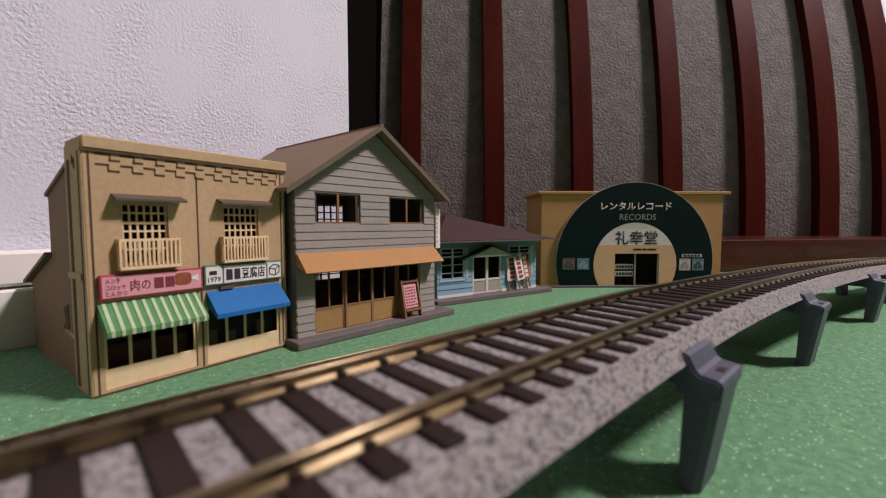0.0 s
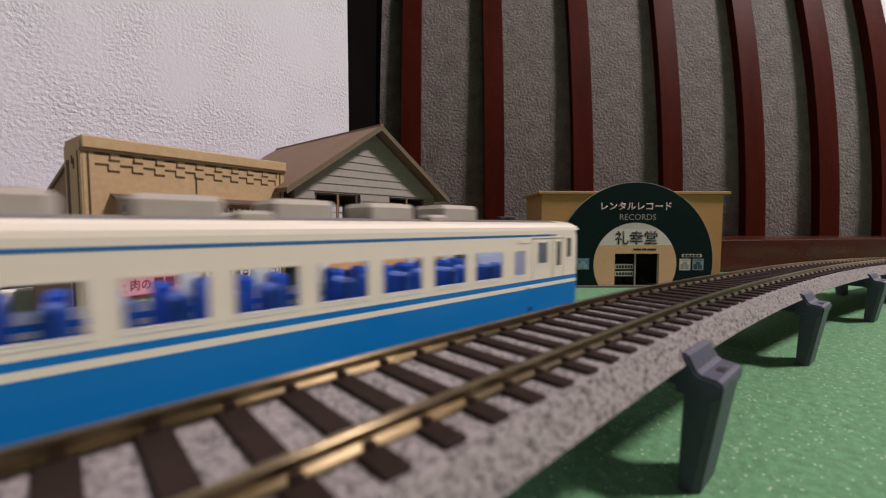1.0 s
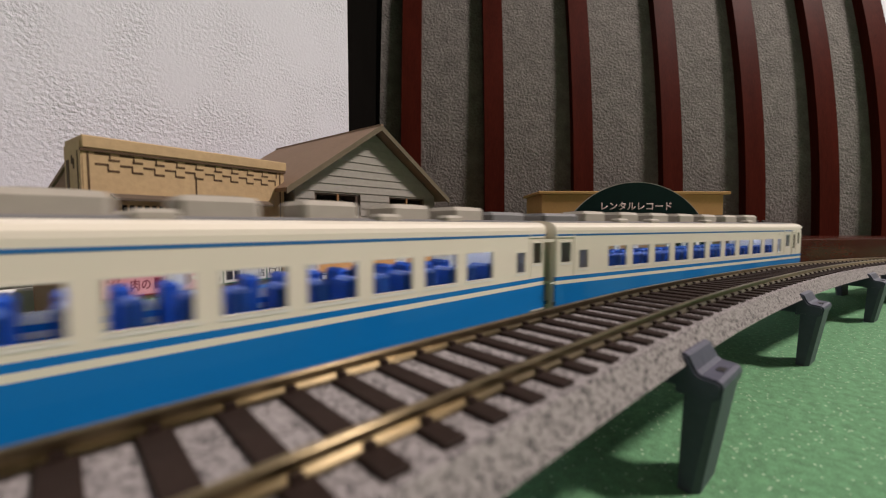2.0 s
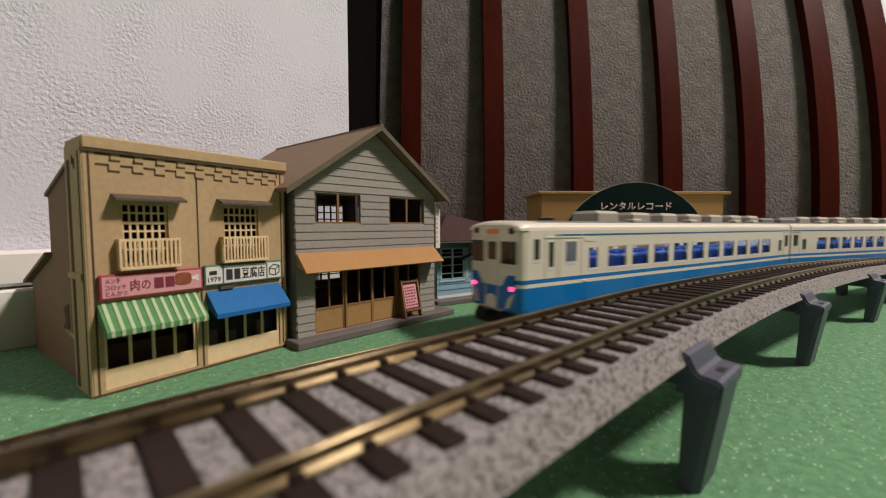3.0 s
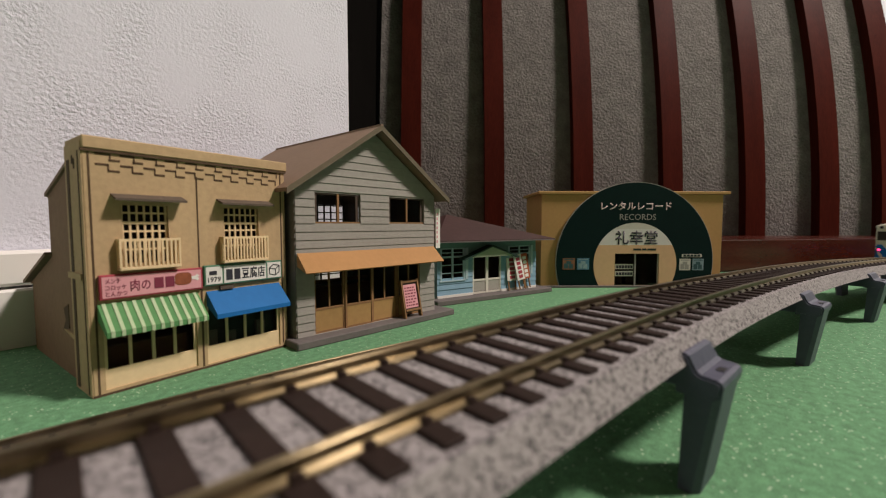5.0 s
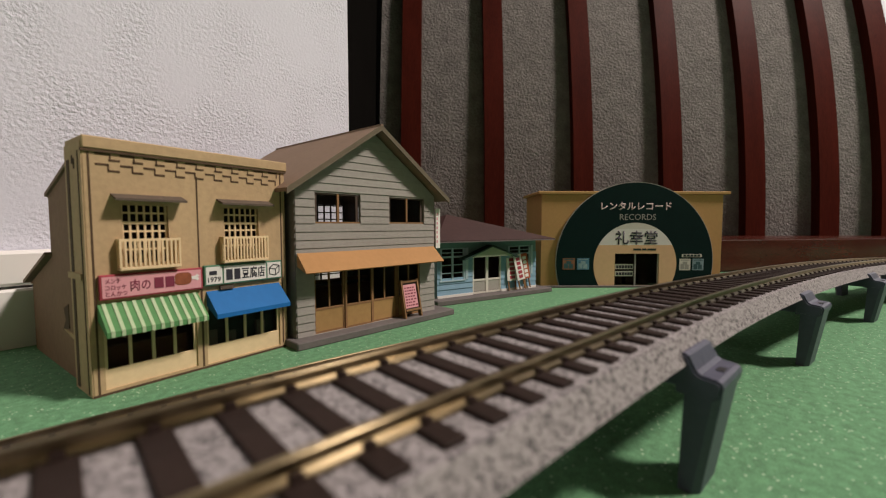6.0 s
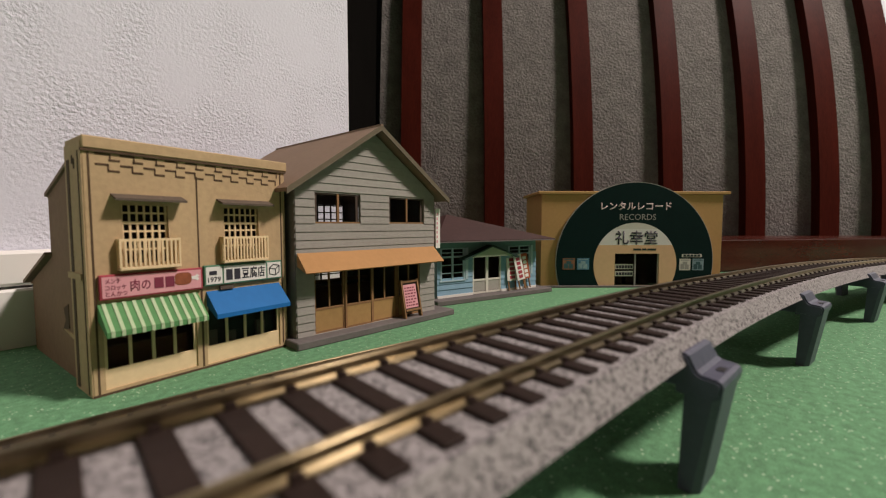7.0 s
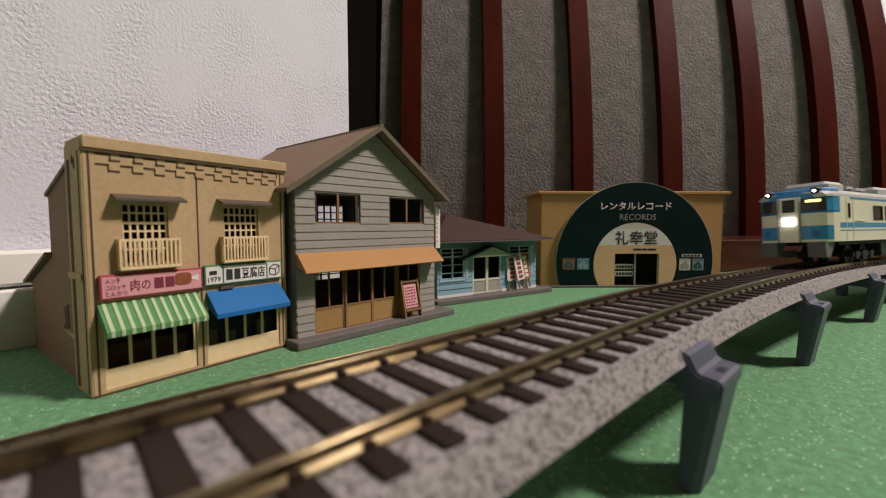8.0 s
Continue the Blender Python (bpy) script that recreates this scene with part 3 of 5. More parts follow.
def town_shop():
    """Two narrow shops behind one flat tan front."""
    t = thing("shop_house", pose(-0.1045, 0.1169, 0, 0, 0, 54.8), "tan card model of two shops with balconies and awnings", "model house")
    W = 0.0647
    wins = [mm(8.7, 21.3, 40, 58.3), mm(39.6, 53.0, 40, 58.4)]
    shops = [mm(2.8, 29.0, 1.6, 26.5), mm(32.3, 61.4, 1.2, 27.0)]
    bm = bmesh.new()
    holed(bm, 0, W, 0, 0.0765, 0, 0.0016, wins + shops)
    part("front_wall", bm, KRAFT, t)
    poly_part("side_return", [(0.0002, 0), (0.017, 0), (0.017, 0.0765), (0.0002, 0.0765)], -0.0004, 0.0012, KRAFT, t, axis="x")
    poly_part("side_return", [(0.0017, 0), (0.017, 0), (0.017, 0.0765), (0.0017, 0.0765)], W - 0.0012, W + 0.0002, KRAFT, t, axis="x")
    side = [mm(17, 0), mm(84, 0), mm(84, 27.6), mm(88, 27.4), mm(50, 40.3), mm(50, 62), mm(52, 62), mm(17, 72.5)]
    for x in (0.0014, W - 0.0024):
        poly_part("side_wall", side, x, x + 0.0012, CARD_BROWN, t, "plain brown card", axis="x")
    box_part("back_wall", (0.0026, W - 0.0024, 0.0828, 0.084, 0, 0.0270), CARD_BROWN, t)
    box_part("upper_back_wall", (0.0026, W - 0.0024, 0.0488, 0.050, 0.0400, 0.062), CARD_BROWN, t)
    slab("upper_roof", [mm(0.6, 16.9, 72.6), mm(64, 16.9, 72.6), mm(64, 51, 62.4), mm(0.6, 51, 62.4)], 0.0012, ROOF_BROWN, t, "thin brown card")
    slab("lower_roof", [mm(-0.6, 49, 41.0), mm(65, 49, 41.0), mm(65, 89.5, 27.6), mm(-0.6, 89.5, 27.6)], 0.0012, ROOF_BROWN, t, "thin brown card")
    box_part("parapet_roof", (0.0014, W - 0.0014, 0.0018, 0.0165, 0.070, 0.0712), ROOF_BROWN, t)
    box_part("cornice", (-0.0002, W + 0.0009, -0.0009, 0.0168, 0.0745, 0.0782), KRAFT, t, "tan card with scorched edges", bevel=0.0003)
    # Shadow under the cornice, drawn as a strip in the scorched-edge colour.
    box_part("cornice_shadow_strip", (-0.0005, W + 0.0005, -0.0006, 0.0004, 0.0737, 0.0745), KRAFT_DARK, t, "scorched card edge")
    for u, z0, z1, w in ((30.2, 29, 69, 0.45), (62.6, 2, 73.5, 0.5), (1.0, 0.5, 73.5, 0.5), (30.6, 1, 29, 0.6)):
        box_part("groove", (u * 0.001, (u + w) * 0.001, -0.00014, 0.0002, z0 * 0.001, z1 * 0.001), KRAFT_DARK, t, "scorched cut line")
    for y0, y1, z0, z1 in ((12.0, 14.6, 37.5, 72), (12.0, 14.6, 1, 35.5), (2.6, 3.3, 0.5, 74), (6.5, 7.5, 69, 72), (8.2, 9.2, 70.5, 73)):
        box_part("groove", (-0.00055, -0.0003, y0 * 0.001, y1 * 0.001, z0 * 0.001, z1 * 0.001), KRAFT_DARK, t, "scorched cut line")
    poly_part("slot", [mm(30, 25), mm(36, 23), mm(34, 19), mm(38, 15), mm(30, 16.5)], 0.0012, 0.00142, KRAFT_DARK, t, "scorched tab slot", axis="x")
    poly_part("tab", [mm(17, 15.2), mm(37, 15.6), mm(20, 13.0), mm(17, 12.8)], 0.0011, 0.0014, KRAFT, t, "tan card tab", axis="x")
    box_part("band", (-0.0010, -0.0004, 0.0034, 0.0170, 0.0355, 0.0374), KRAFT, t)
    for i in range(10):
        u = 2.8 + i * 6.05 + (0.4 if i > 4 else 0)
        for a, b, c, d in ((0, 3.6, 73.0, 73.55), (0, 3.2, 69.9, 70.5), (3.2, 6.0, 71.3, 71.9), (3.4, 3.8, 71.3, 73.5), (2.9, 3.3, 68.3, 70.4), (3.0, 5.9, 68.1, 68.7)):
            if u + b < 63:
                box_part("brick_joint", mm(u + a, u + b, -0.14, 0.2, c, d), KRAFT_DARK, t, "scorched cut line")
    # upper windows with lattice and balcony
    for k, (u0, u1, z0, z1) in enumerate(wins):
        f = box_part("window_frame", (u0, u1, 0.0008, 0.0016, 0.0523, 0.0532), LATTICE, t, "pale wooden lattice")
        bm = bmesh.new()
        for i in range(7):
            u = u0 + (u1 - u0 - 0.0006) * i / 6
            box(bm, u, u + 0.0006, 0.0010, 0.0016, z0, 0.0523)
            box(bm, u, u + 0.0005, 0.0012, 0.0018, 0.0532, z1)
        for z in (0.0440, 0.0470, 0.0498, 0.0556):
            box(bm, u0, u1, 0.00105, 0.00155, z, z + 0.0006)
        part("lattice", bm, LATTICE, f, "pale wooden lattice")
        box_part("pane", (u0 - 0.0005, u1 + 0.0005, 0.0022, 0.0026, z0 - 0.0005, z1 + 0.0005), SMOKE, f, "smoky clear film")
        # Dark sheet behind the pane: the room's shade given as colour.
        box_part("dark_backing", (u0 - 0.0005, u1 + 0.0005, 0.0060, 0.0065, z0 - 0.001, z1 + 0.001), DEEP_BROWN, f, "dark card standing in for the unlit inside")
        h = slab("hood", [(u0 - 0.0026, -0.0046, 0.0595), (u1 + 0.0042, -0.0046, 0.0595), (u1 + 0.0042, 0, 0.0610), (u0 - 0.0026, 0, 0.0610)], 0.0007, HOOD, t, "dark brown window hood")
        b = box_part("balcony", (u0 - 0.0019, u1 + 0.0023, -0.0031, 0.0, 0.0380, 0.0391), LATTICE, t, "pale wooden balcony", bevel=0.0002)
        for z in (0.0470,):
            box_part("top_rail", (u0 - 0.0019, u1 + 0.0023, -0.0031, -0.0025, z, z + 0.0008), LATTICE, b)
            for u in (u0 - 0.0019, u1 + 0.0017):
                box_part("end_rail", (u, u + 0.0006, -0.0025, 0.0, z, z + 0.0008), LATTICE, b)
        n = 14 if k == 0 else 15
        for i in range(n):
            u = u0 - 0.0019 + (u1 - u0 + 0.0036) * i / (n - 1)
            box_part("baluster", (u, u + 0.0006, -0.0031, -0.0026, 0.0391, 0.0470), LATTICE, b)
        for u in (u0 - 0.0019, u1 + 0.0017):
            for y in (-0.0019, -0.0009):
                box_part("baluster", (u, u + 0.0006, y, y + 0.0005, 0.0391, 0.0470), LATTICE, b)
    # shop fronts
    for k, (u0, u1, z0, z1) in enumerate(shops):
        f = box_part("shop_front", (u0, u1, 0.0006, 0.0014, z0, 0.0076), LATTICE, t, "pale card shop front")
        n = 4
        for i in range(n + 1):
            u = u0 + (u1 - u0 - 0.0009) * i / n
            box_part("mullion", (u, u + 0.0009, 0.0007, 0.0014, 0.0076, z1), LATTICE, f)
        box_part("pane", (u0, u1, 0.0019, 0.0022, 0.0070, z1), SMOKE, f, "smoky clear film")
        if k == 0:
            box_part("counter", (u0 + 0.001, u1 - 0.001, 0.0060, 0.0090, 0.0008, 0.0132), CARD_BROWN, f, "brown card counter")
        else:
            # Coloured sheet for the film's reflection; the pale blocks are its lighter patches.
            box_part("reflection_card", (u0, u1, 0.0050, 0.0056, 0.0008, z1), FILM_REFLECTION, f, "grey-green card standing in for the film's reflection")
            for a, b, c in ((0.0015, 0.0050, 0.0125), (0.0090, 0.0120, 0.0110), (0.0205, 0.0240, 0.0130)):
                box_part("crate", (u0 + a, u0 + b, 0.0030, 0.0046, 0.0008, c), PANEL_GREY, f, "pale block standing in for a lighter patch of reflection")
    box_part("base_edge", (-0.0003, W + 0.0003, -0.0003, 0.0, 0.0, 0.0007), KRAFT_DARK, t, "scorched card edge")
    box_part("floor_card", (0.0026, W - 0.0026, 0.0018, 0.082, 0.0, 0.0008), DEEP_BROWN, t)
    box_part("inner_wall", (0.0026, W - 0.0026, 0.019, 0.020, 0.0008, 0.0335), CARD_BROWN, t)
    box_part("upper_floor", (0.0026, W - 0.0026, 0.0018, 0.030, 0.0335, 0.0345), DEEP_BROWN, t)
    # signs
    s = box_part("sign_board", mm(2.0, 30.8, -1.4, -0.1, 29.4, 37.0), SIGN_RED, t, "pink sign with a dark red frame", bevel=0.0002)
    box_part("sign_face", mm(2.6, 30.2, -1.55, -1.4, 30.0, 36.4), PINK, s, "pale pink print")
    y = -0.00156
    lettering("lettering", "肉の", *mm(9.6, 15.0, 31.4, 35.0), y, INK_RED, s, bold=0.01)
    bars([mm(16.0, 18.6, 31.5, 35.0), mm(19.2, 21.8, 31.5, 35.0)], y, INK_RED, s)
    lettering("lettering", "メンチ", *mm(3.4, 7.2, 34.3, 35.8), y, INK_RED, s, bold=0.01)
    lettering("lettering", "コロッケ", *mm(3.4, 8.6, 32.3, 33.8), y, INK_RED, s, bold=0.01)
    lettering("lettering", "とんかつ", *mm(3.4, 8.8, 30.4, 31.9), y, INK_RED, s, bold=0.01)
    poly_part("meat_picture", [(0.0245 + 0.0026 * math.copysign(abs(math.cos(a)) ** 0.6, math.cos(a)), 0.0338 + 0.0021 * math.copysign(abs(math.sin(a)) ** 0.6, math.sin(a))) for a in [i * math.pi / 12 for i in range(24)]], y - 0.00016, y, MEAT, s, "brown printed roast")
    for c, u in ((-1, 0.0220), (1, 0.0270)):
        poly_part("bone_picture", [(u, 0.0333), (u + c * 0.0014, 0.0331), (u + c * 0.0020, 0.0326), (u + c * 0.0026, 0.0334), (u + c * 0.0021, 0.0338), (u + c * 0.0026, 0.0343), (u + c * 0.0019, 0.0350), (u + c * 0.0013, 0.0344), (u, 0.0343)][::c], y - 0.00010, y, PAPER, s, "white printed bone")
    s = box_part("sign_board", mm(31.3, 61.9, -1.4, -0.1, 30.0, 37.5), SIGN_GREEN, t, "white sign with a green frame", bevel=0.0002)
    for a, b in ((31.9, 37.6), (38.2, 54.8), (55.4, 61.3)):
        box_part("sign_face", mm(a, b, -1.55, -1.4, 30.6, 36.9), PAPER, s, "white print")
    bars([mm(33.0, 35.6, 34.0, 35.4)], y, INK, s)
    lettering("lettering", "1979", *mm(32.5, 37.0, 31.4, 33.2), y, INK, s, bold=0.012)
    bars([mm(39.0, 41.3, 31.6, 35.6), mm(42.0, 44.2, 31.6, 35.6)], y, INK, s)
    lettering("lettering", "豆腐店", *mm(44.9, 54.2, 31.5, 35.8), y, INK, s, bold=0.012)
    for a, b in (((56.2, 34.6), (58.0, 36.0)), ((58.0, 36.0), (60.6, 35.4)), ((60.6, 35.4), (58.9, 34.0)), ((58.9, 34.0), (56.2, 34.6)), ((56.2, 34.6), (56.3, 32.2)), ((58.9, 34.0), (58.9, 31.5)), ((60.6, 35.4), (60.5, 32.8)), ((56.3, 32.2), (58.9, 31.5)), ((58.9, 31.5), (60.5, 32.8))):
        d = Vector((b[0] - a[0], b[1] - a[1])).normalized() * 0.17
        poly_part("cube_line", [mm(a[0] - d.y, a[1] + d.x), mm(a[0] + d.y, a[1] - d.x), mm(b[0] + d.y, b[1] - d.x), mm(b[0] - d.y, b[1] + d.x)], y - 0.0001, y, INK, s)
    box_part("meter_box", mm(37.0, 42.0, -1.2, -0.1, 28.2, 29.5), HOOD, t)
    # awnings
    a = awning(t, 1.6, 29.4, 28.2, 20.9, 8.3, 1.6, AWN_GREEN, "green and white striped awning")
    for i in range(11):
        u = 1.6 + 27.8 * (i + 0.35) / 11
        slab("stripe", [mm(u, -8.36, 21.02), mm(u + 0.95, -8.36, 21.02), mm(u + 0.95, -0.3, 28.28), mm(u, -0.3, 28.28)], 0.00008, AWN_WHITE, a, "white stripe", lift=(0, -0.6, 0.8))
        box_part("stripe", mm(u, u + 0.95, -8.5, -8.32, 19.3, 21.0), AWN_WHITE, a, "white stripe")
    awning(t, 32.4, 61.2, 28.0, 20.6, 8.0, 1.6, AWN_BLUE, "plain blue awning")
    return t


def awning(t, u0, u1, z1, z0, out, drop, mat, label):
    """A thin folded sheet with closed ends and a hanging edge, millimetres."""
    bm = bmesh.new()
    prof = [(-0.1, z1), (-out, z0), (-out, z0 - drop), (-out + 0.35, z0 - drop), (-out + 0.35, z0 - 0.5), (-0.1, z1 - 0.7)]
    prism(bm, [mm(*p) for p in prof], u0 * 0.001, u1 * 0.001, "x")
    for u in (u0, u1 - 0.3):
        prism(bm, [mm(-0.2, z1 - 0.6), mm(-out + 0.4, z0 - 0.4), mm(-out + 0.4, z0 - drop), mm(-0.2, z0 + 2.2)], u * 0.001, (u + 0.3) * 0.001, "x")
    return part("awning", bm, mat, t, label)


def gabled_shop():
    t = thing("gabled_shop", pose(-0.0624, 0.1687, 0, 0, 0, 46.3), "grey clapboard gabled model shop with an ochre awning", "model house")
    W, D, APEX, SLOPE = 0.0828, 0.088, 0.0968, 0.69
    wins = [mm(9.0, 32.8, 52.8, 66.4), mm(50.2, 74.8, 52.8, 66.3)]
    shop = mm(8.2, 71.5, 3.4, 39.0)

    def top(u):
        return APEX - SLOPE * abs(u - W / 2)
    eave = top(0)
    bm = bmesh.new()
    holed(bm, 0, W, 0.0033, eave, 0, 0.0014, wins + [shop])
    part("front_wall", bm, SIDING, t)
    poly_part("gable", [(0, eave), (W, eave), (W / 2, APEX)], 0, 0.0014, SIDING, t)
    back = [mm(12, 34, 50, 65), mm(58, 79, 51, 66), mm(14, 76, 12, 30)]
    bm = bmesh.new()
    holed(bm, 0, W, 0.0033, eave, D - 0.0014, D, back)
    part("back_wall", bm, SIDING, t)
    poly_part("gable", [(0, eave), (W, eave), (W / 2, APEX)], D - 0.0014, D, SIDING, t)
    for u0, u1, z0, z1 in back:
        bm = bmesh.new()
        for i in range(5):
            u = u0 + (u1 - u0 - 0.0009) * i / 4
            box(bm, u, u + 0.0009, D - 0.0012, D - 0.0004, z0, z1)
        for i in range(4):
            z = z0 + (z1 - z0 - 0.0009) * i / 3
            box(bm, u0, u1, D - 0.0011, D - 0.0005, z, z + 0.0008)
        part("back_window_bars", bm, DEEP_BROWN, t)
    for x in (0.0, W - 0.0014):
        box_part("side_wall", (x, x + 0.0014, 0.0014, D - 0.0014, 0.0033, eave), SIDING_SHADED, t)
    # boards on the front, each a lapped strip
    rows, z = [], 0.0024
    while z < APEX - 0.004:
        rows.append((max(z, 0.0034), min(z + 0.0036, APEX - 0.001)))
        z += 0.0036
    for z0, z1 in rows:
        zm = (z0 + z1) / 2
        cut = [(0.0, W)]
        for h in wins + [shop]:
            if h[2] < zm < h[3]:
                cut = [q for a, b in cut for q in ((a, min(b, h[0])), (max(a, h[1]), b)) if q[1] - q[0] > 0.001]
        for a, b in cut:
            lo = (max(a, W / 2 - (APEX - z0) / SLOPE), min(b, W / 2 + (APEX - z0) / SLOPE))
            hi = (max(a, W / 2 - (APEX - z1) / SLOPE), min(b, W / 2 + (APEX - z1) / SLOPE))
            bm = bmesh.new()
            v = [bm.verts.new(c) for c in ((lo[0], -0.00045, z0), (lo[1], -0.00045, z0), (hi[1], -0.0001, z1), (hi[0], -0.0001, z1), (lo[0], 0.0, z0), (lo[1], 0.0, z0), (hi[1], 0.0003, z1), (hi[0], 0.0003, z1))]
            for q in ((0, 1, 2, 3), (0, 4, 5, 1), (1, 5, 6, 2), (3, 2, 6, 7), (0, 3, 7, 4)):
                bm.faces.new([v[i] for i in q])
            bmesh.ops.recalc_face_normals(bm, faces=bm.faces)
            part("board", bm, SIDING, t)
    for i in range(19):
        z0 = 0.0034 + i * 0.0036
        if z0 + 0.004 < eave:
            slab("board", [(-0.0006, 0.0, z0), (-0.0006, D, z0), (-0.0001, D, z0 + 0.0036), (-0.0001, 0.0, z0 + 0.0036)], 0.0003, SIDING_SHADED, t, lift=(1, 0, 0))
    # roof
    for c in (-1, 1):
        r = W / 2 + 0.0062
        pts = [(W / 2, -0.006, APEX + 0.0016), (W / 2 - 0.0065, D + 0.006, APEX + 0.0022), (W / 2 + c * r - 0.0065, D + 0.006, APEX + 0.0022 - SLOPE * r), (W / 2 + c * r, -0.006, APEX + 0.0016 - SLOPE * r)]
        f = slab("roof", pts[::c], 0.0016, ROOF_BROWN, t, "plain brown card roof")
        pts = [(W / 2, -0.0064, APEX + 0.0006), (W / 2 + c * r, -0.0064, APEX + 0.0006 - SLOPE * r), (W / 2 + c * r, -0.0064, APEX + 0.0032 - SLOPE * r), (W / 2, -0.0064, APEX + 0.0032)]
        slab("bargeboard", pts, 0.0008, BARGE, f, "olive grey bargeboard", lift=(0, 1, 0))
    slab("ridge_cap", [(W / 2 - 0.0008, -0.0066, APEX + 0.0026), (W / 2 + 0.0008, -0.0066, APEX + 0.0026), (W / 2 - 0.0057, D + 0.0062, APEX + 0.0032), (W / 2 - 0.0073, D + 0.0062, APEX + 0.0032)], 0.0009, ROOF_BROWN, t)
    # upper windows
    for u0, u1, z0, z1 in wins:
        f = box_part("window_frame", (u0, u1, 0.0002, 0.0012, z0, z0 + 0.0008), WOOD, t, "brown wooden frame")
        box_part("frame_bar", (u0, u1, 0.0004, 0.0012, z1 - 0.0007, z1), DEEP_BROWN, f)
        for u in (u0, u1 - 0.0024):
            box_part("frame_bar", (u, u + 0.0012, 0.0004, 0.0012, z0, z1), DEEP_BROWN, f)
        m = (u0 + u1) / 2
        box_part("frame_bar", (m - 0.0006, m + 0.0005, 0.0002, 0.0012, z0, z1), WOOD, f)
        box_part("pane", (u0, u1, 0.0015, 0.0018, z0, z1), CLEAR, f, "clear film")
    # shop front of four sliding doors
    u0, u1, z0, z1 = shop
    for i in range(4):
        a, b = u0 + (u1 - u0) * i / 4, u0 + (u1 - u0) * (i + 1) / 4
        y = 0.0004 if i % 2 else 0.0010
        d = box_part("sliding_door", (a, b, y, y + 0.0006, z0, 0.0142), PANEL_OCHRE, t, "glazed sliding door with an ochre lower panel")
        for u in (a, b - 0.0009):
            box_part("stile", (u, u + 0.0009, y - 0.0003, y + 0.0008, z0, z1), WOOD, d)
        for z in (z0, 0.0138, z1 - 0.0010):
            box_part("door_rail", (a + 0.0009, b - 0.0009, y - 0.0002, y + 0.0008, z, z + 0.0009), WOOD, d)
        m = (a + b) / 2
        box_part("glazing_bar", (m - 0.0004, m + 0.0004, y - 0.0001, y + 0.0006, 0.0147, z1 - 0.001), WOOD, d)
        box_part("pane", (a, b, y + 0.0009, y + 0.0011, 0.0142, z1), CLEAR, d, "clear film")
    box_part("floor_card", (0.0014, W - 0.0014, 0.0020, D - 0.0014, 0.0033, 0.0040), CARD_BROWN, t)
    box_part("upper_floor", (0.0014, W - 0.0014, 0.0020, D - 0.0014, 0.0405, 0.0420), CARD_BROWN, t)
    box_part("shop_shelf", (0.012, 0.070, 0.045, 0.050, 0.0040, 0.0165), CARD_BROWN, t)
    box_part("shop_shelf", (0.012, 0.070, 0.046, 0.049, 0.0190, 0.0205), CARD_BROWN, t)
    awning(t, 0.3, 82.2, 40.2, 32.2, 8.6, 0.0, AWN_OCHRE, "plain ochre awning")
    box_part("plinth", (-0.0035, 0.0925, -0.0072, D + 0.002, 0.0, 0.0033), PLINTH, t, "dark grey card base", bevel=0.0004)
    s = box_part("hanging_sign", mm(83.2, 86.6, -1.2, -0.6, 38.9, 61.4), PAPER, t, "narrow white sign")
    bars([mm(83.8, 84.7, z, z + 1.5) for z in (42, 44.6, 47.2, 49.8, 52.4, 55.0, 57.6)], -0.0012, PINK, s)
    return t


def a_board():
    """A wooden notice board leaning back on its legs; it stands on the plinth of the gabled shop."""
    base = pose(-0.0624, 0.1687, 0.0033, 0, 0, 46.3) @ pose(0.0560, -0.0062, 0, -12, 0, 0)
    t = thing("notice_board", base, "brown wooden notice board with a pink poster", "notice board")
    for u in (0.0, 0.0112):
        poly_part("side_board", [mm(0, 0), mm(2.4, 0.6), mm(1.6, 20.2), mm(0, 20.4)], u, u + 0.0009, WOOD, t, axis="x")
    box_part("back_board", mm(0.9, 11.2, 0.9, 1.4, 3.0, 20.0), DEEP_BROWN, t)
    box_part("top_rail", mm(0.9, 11.2, 0.1, 1.2, 18.6, 19.6), WOOD, t)
    box_part("shelf", mm(0.9, 11.2, -0.4, 1.4, 3.6, 4.6), WOOD, t)
    p = box_part("poster", mm(1.6, 10.4, 0.55, 0.7, 5.2, 17.6), PINK, t, "pink printed poster")
    rng = random.Random(4)
    rows = []
    for i in range(7):
        u = 2.2
        while u < 8.8:
            w = rng.uniform(0.6, 1.6)
            rows.append(mm(u, u + w, 6.2 + i * 1.55, 6.9 + i * 1.55))
            u += w + rng.uniform(0.4, 1.0)
    bars(rows, 0.00055, INK_RED, p)
    return t


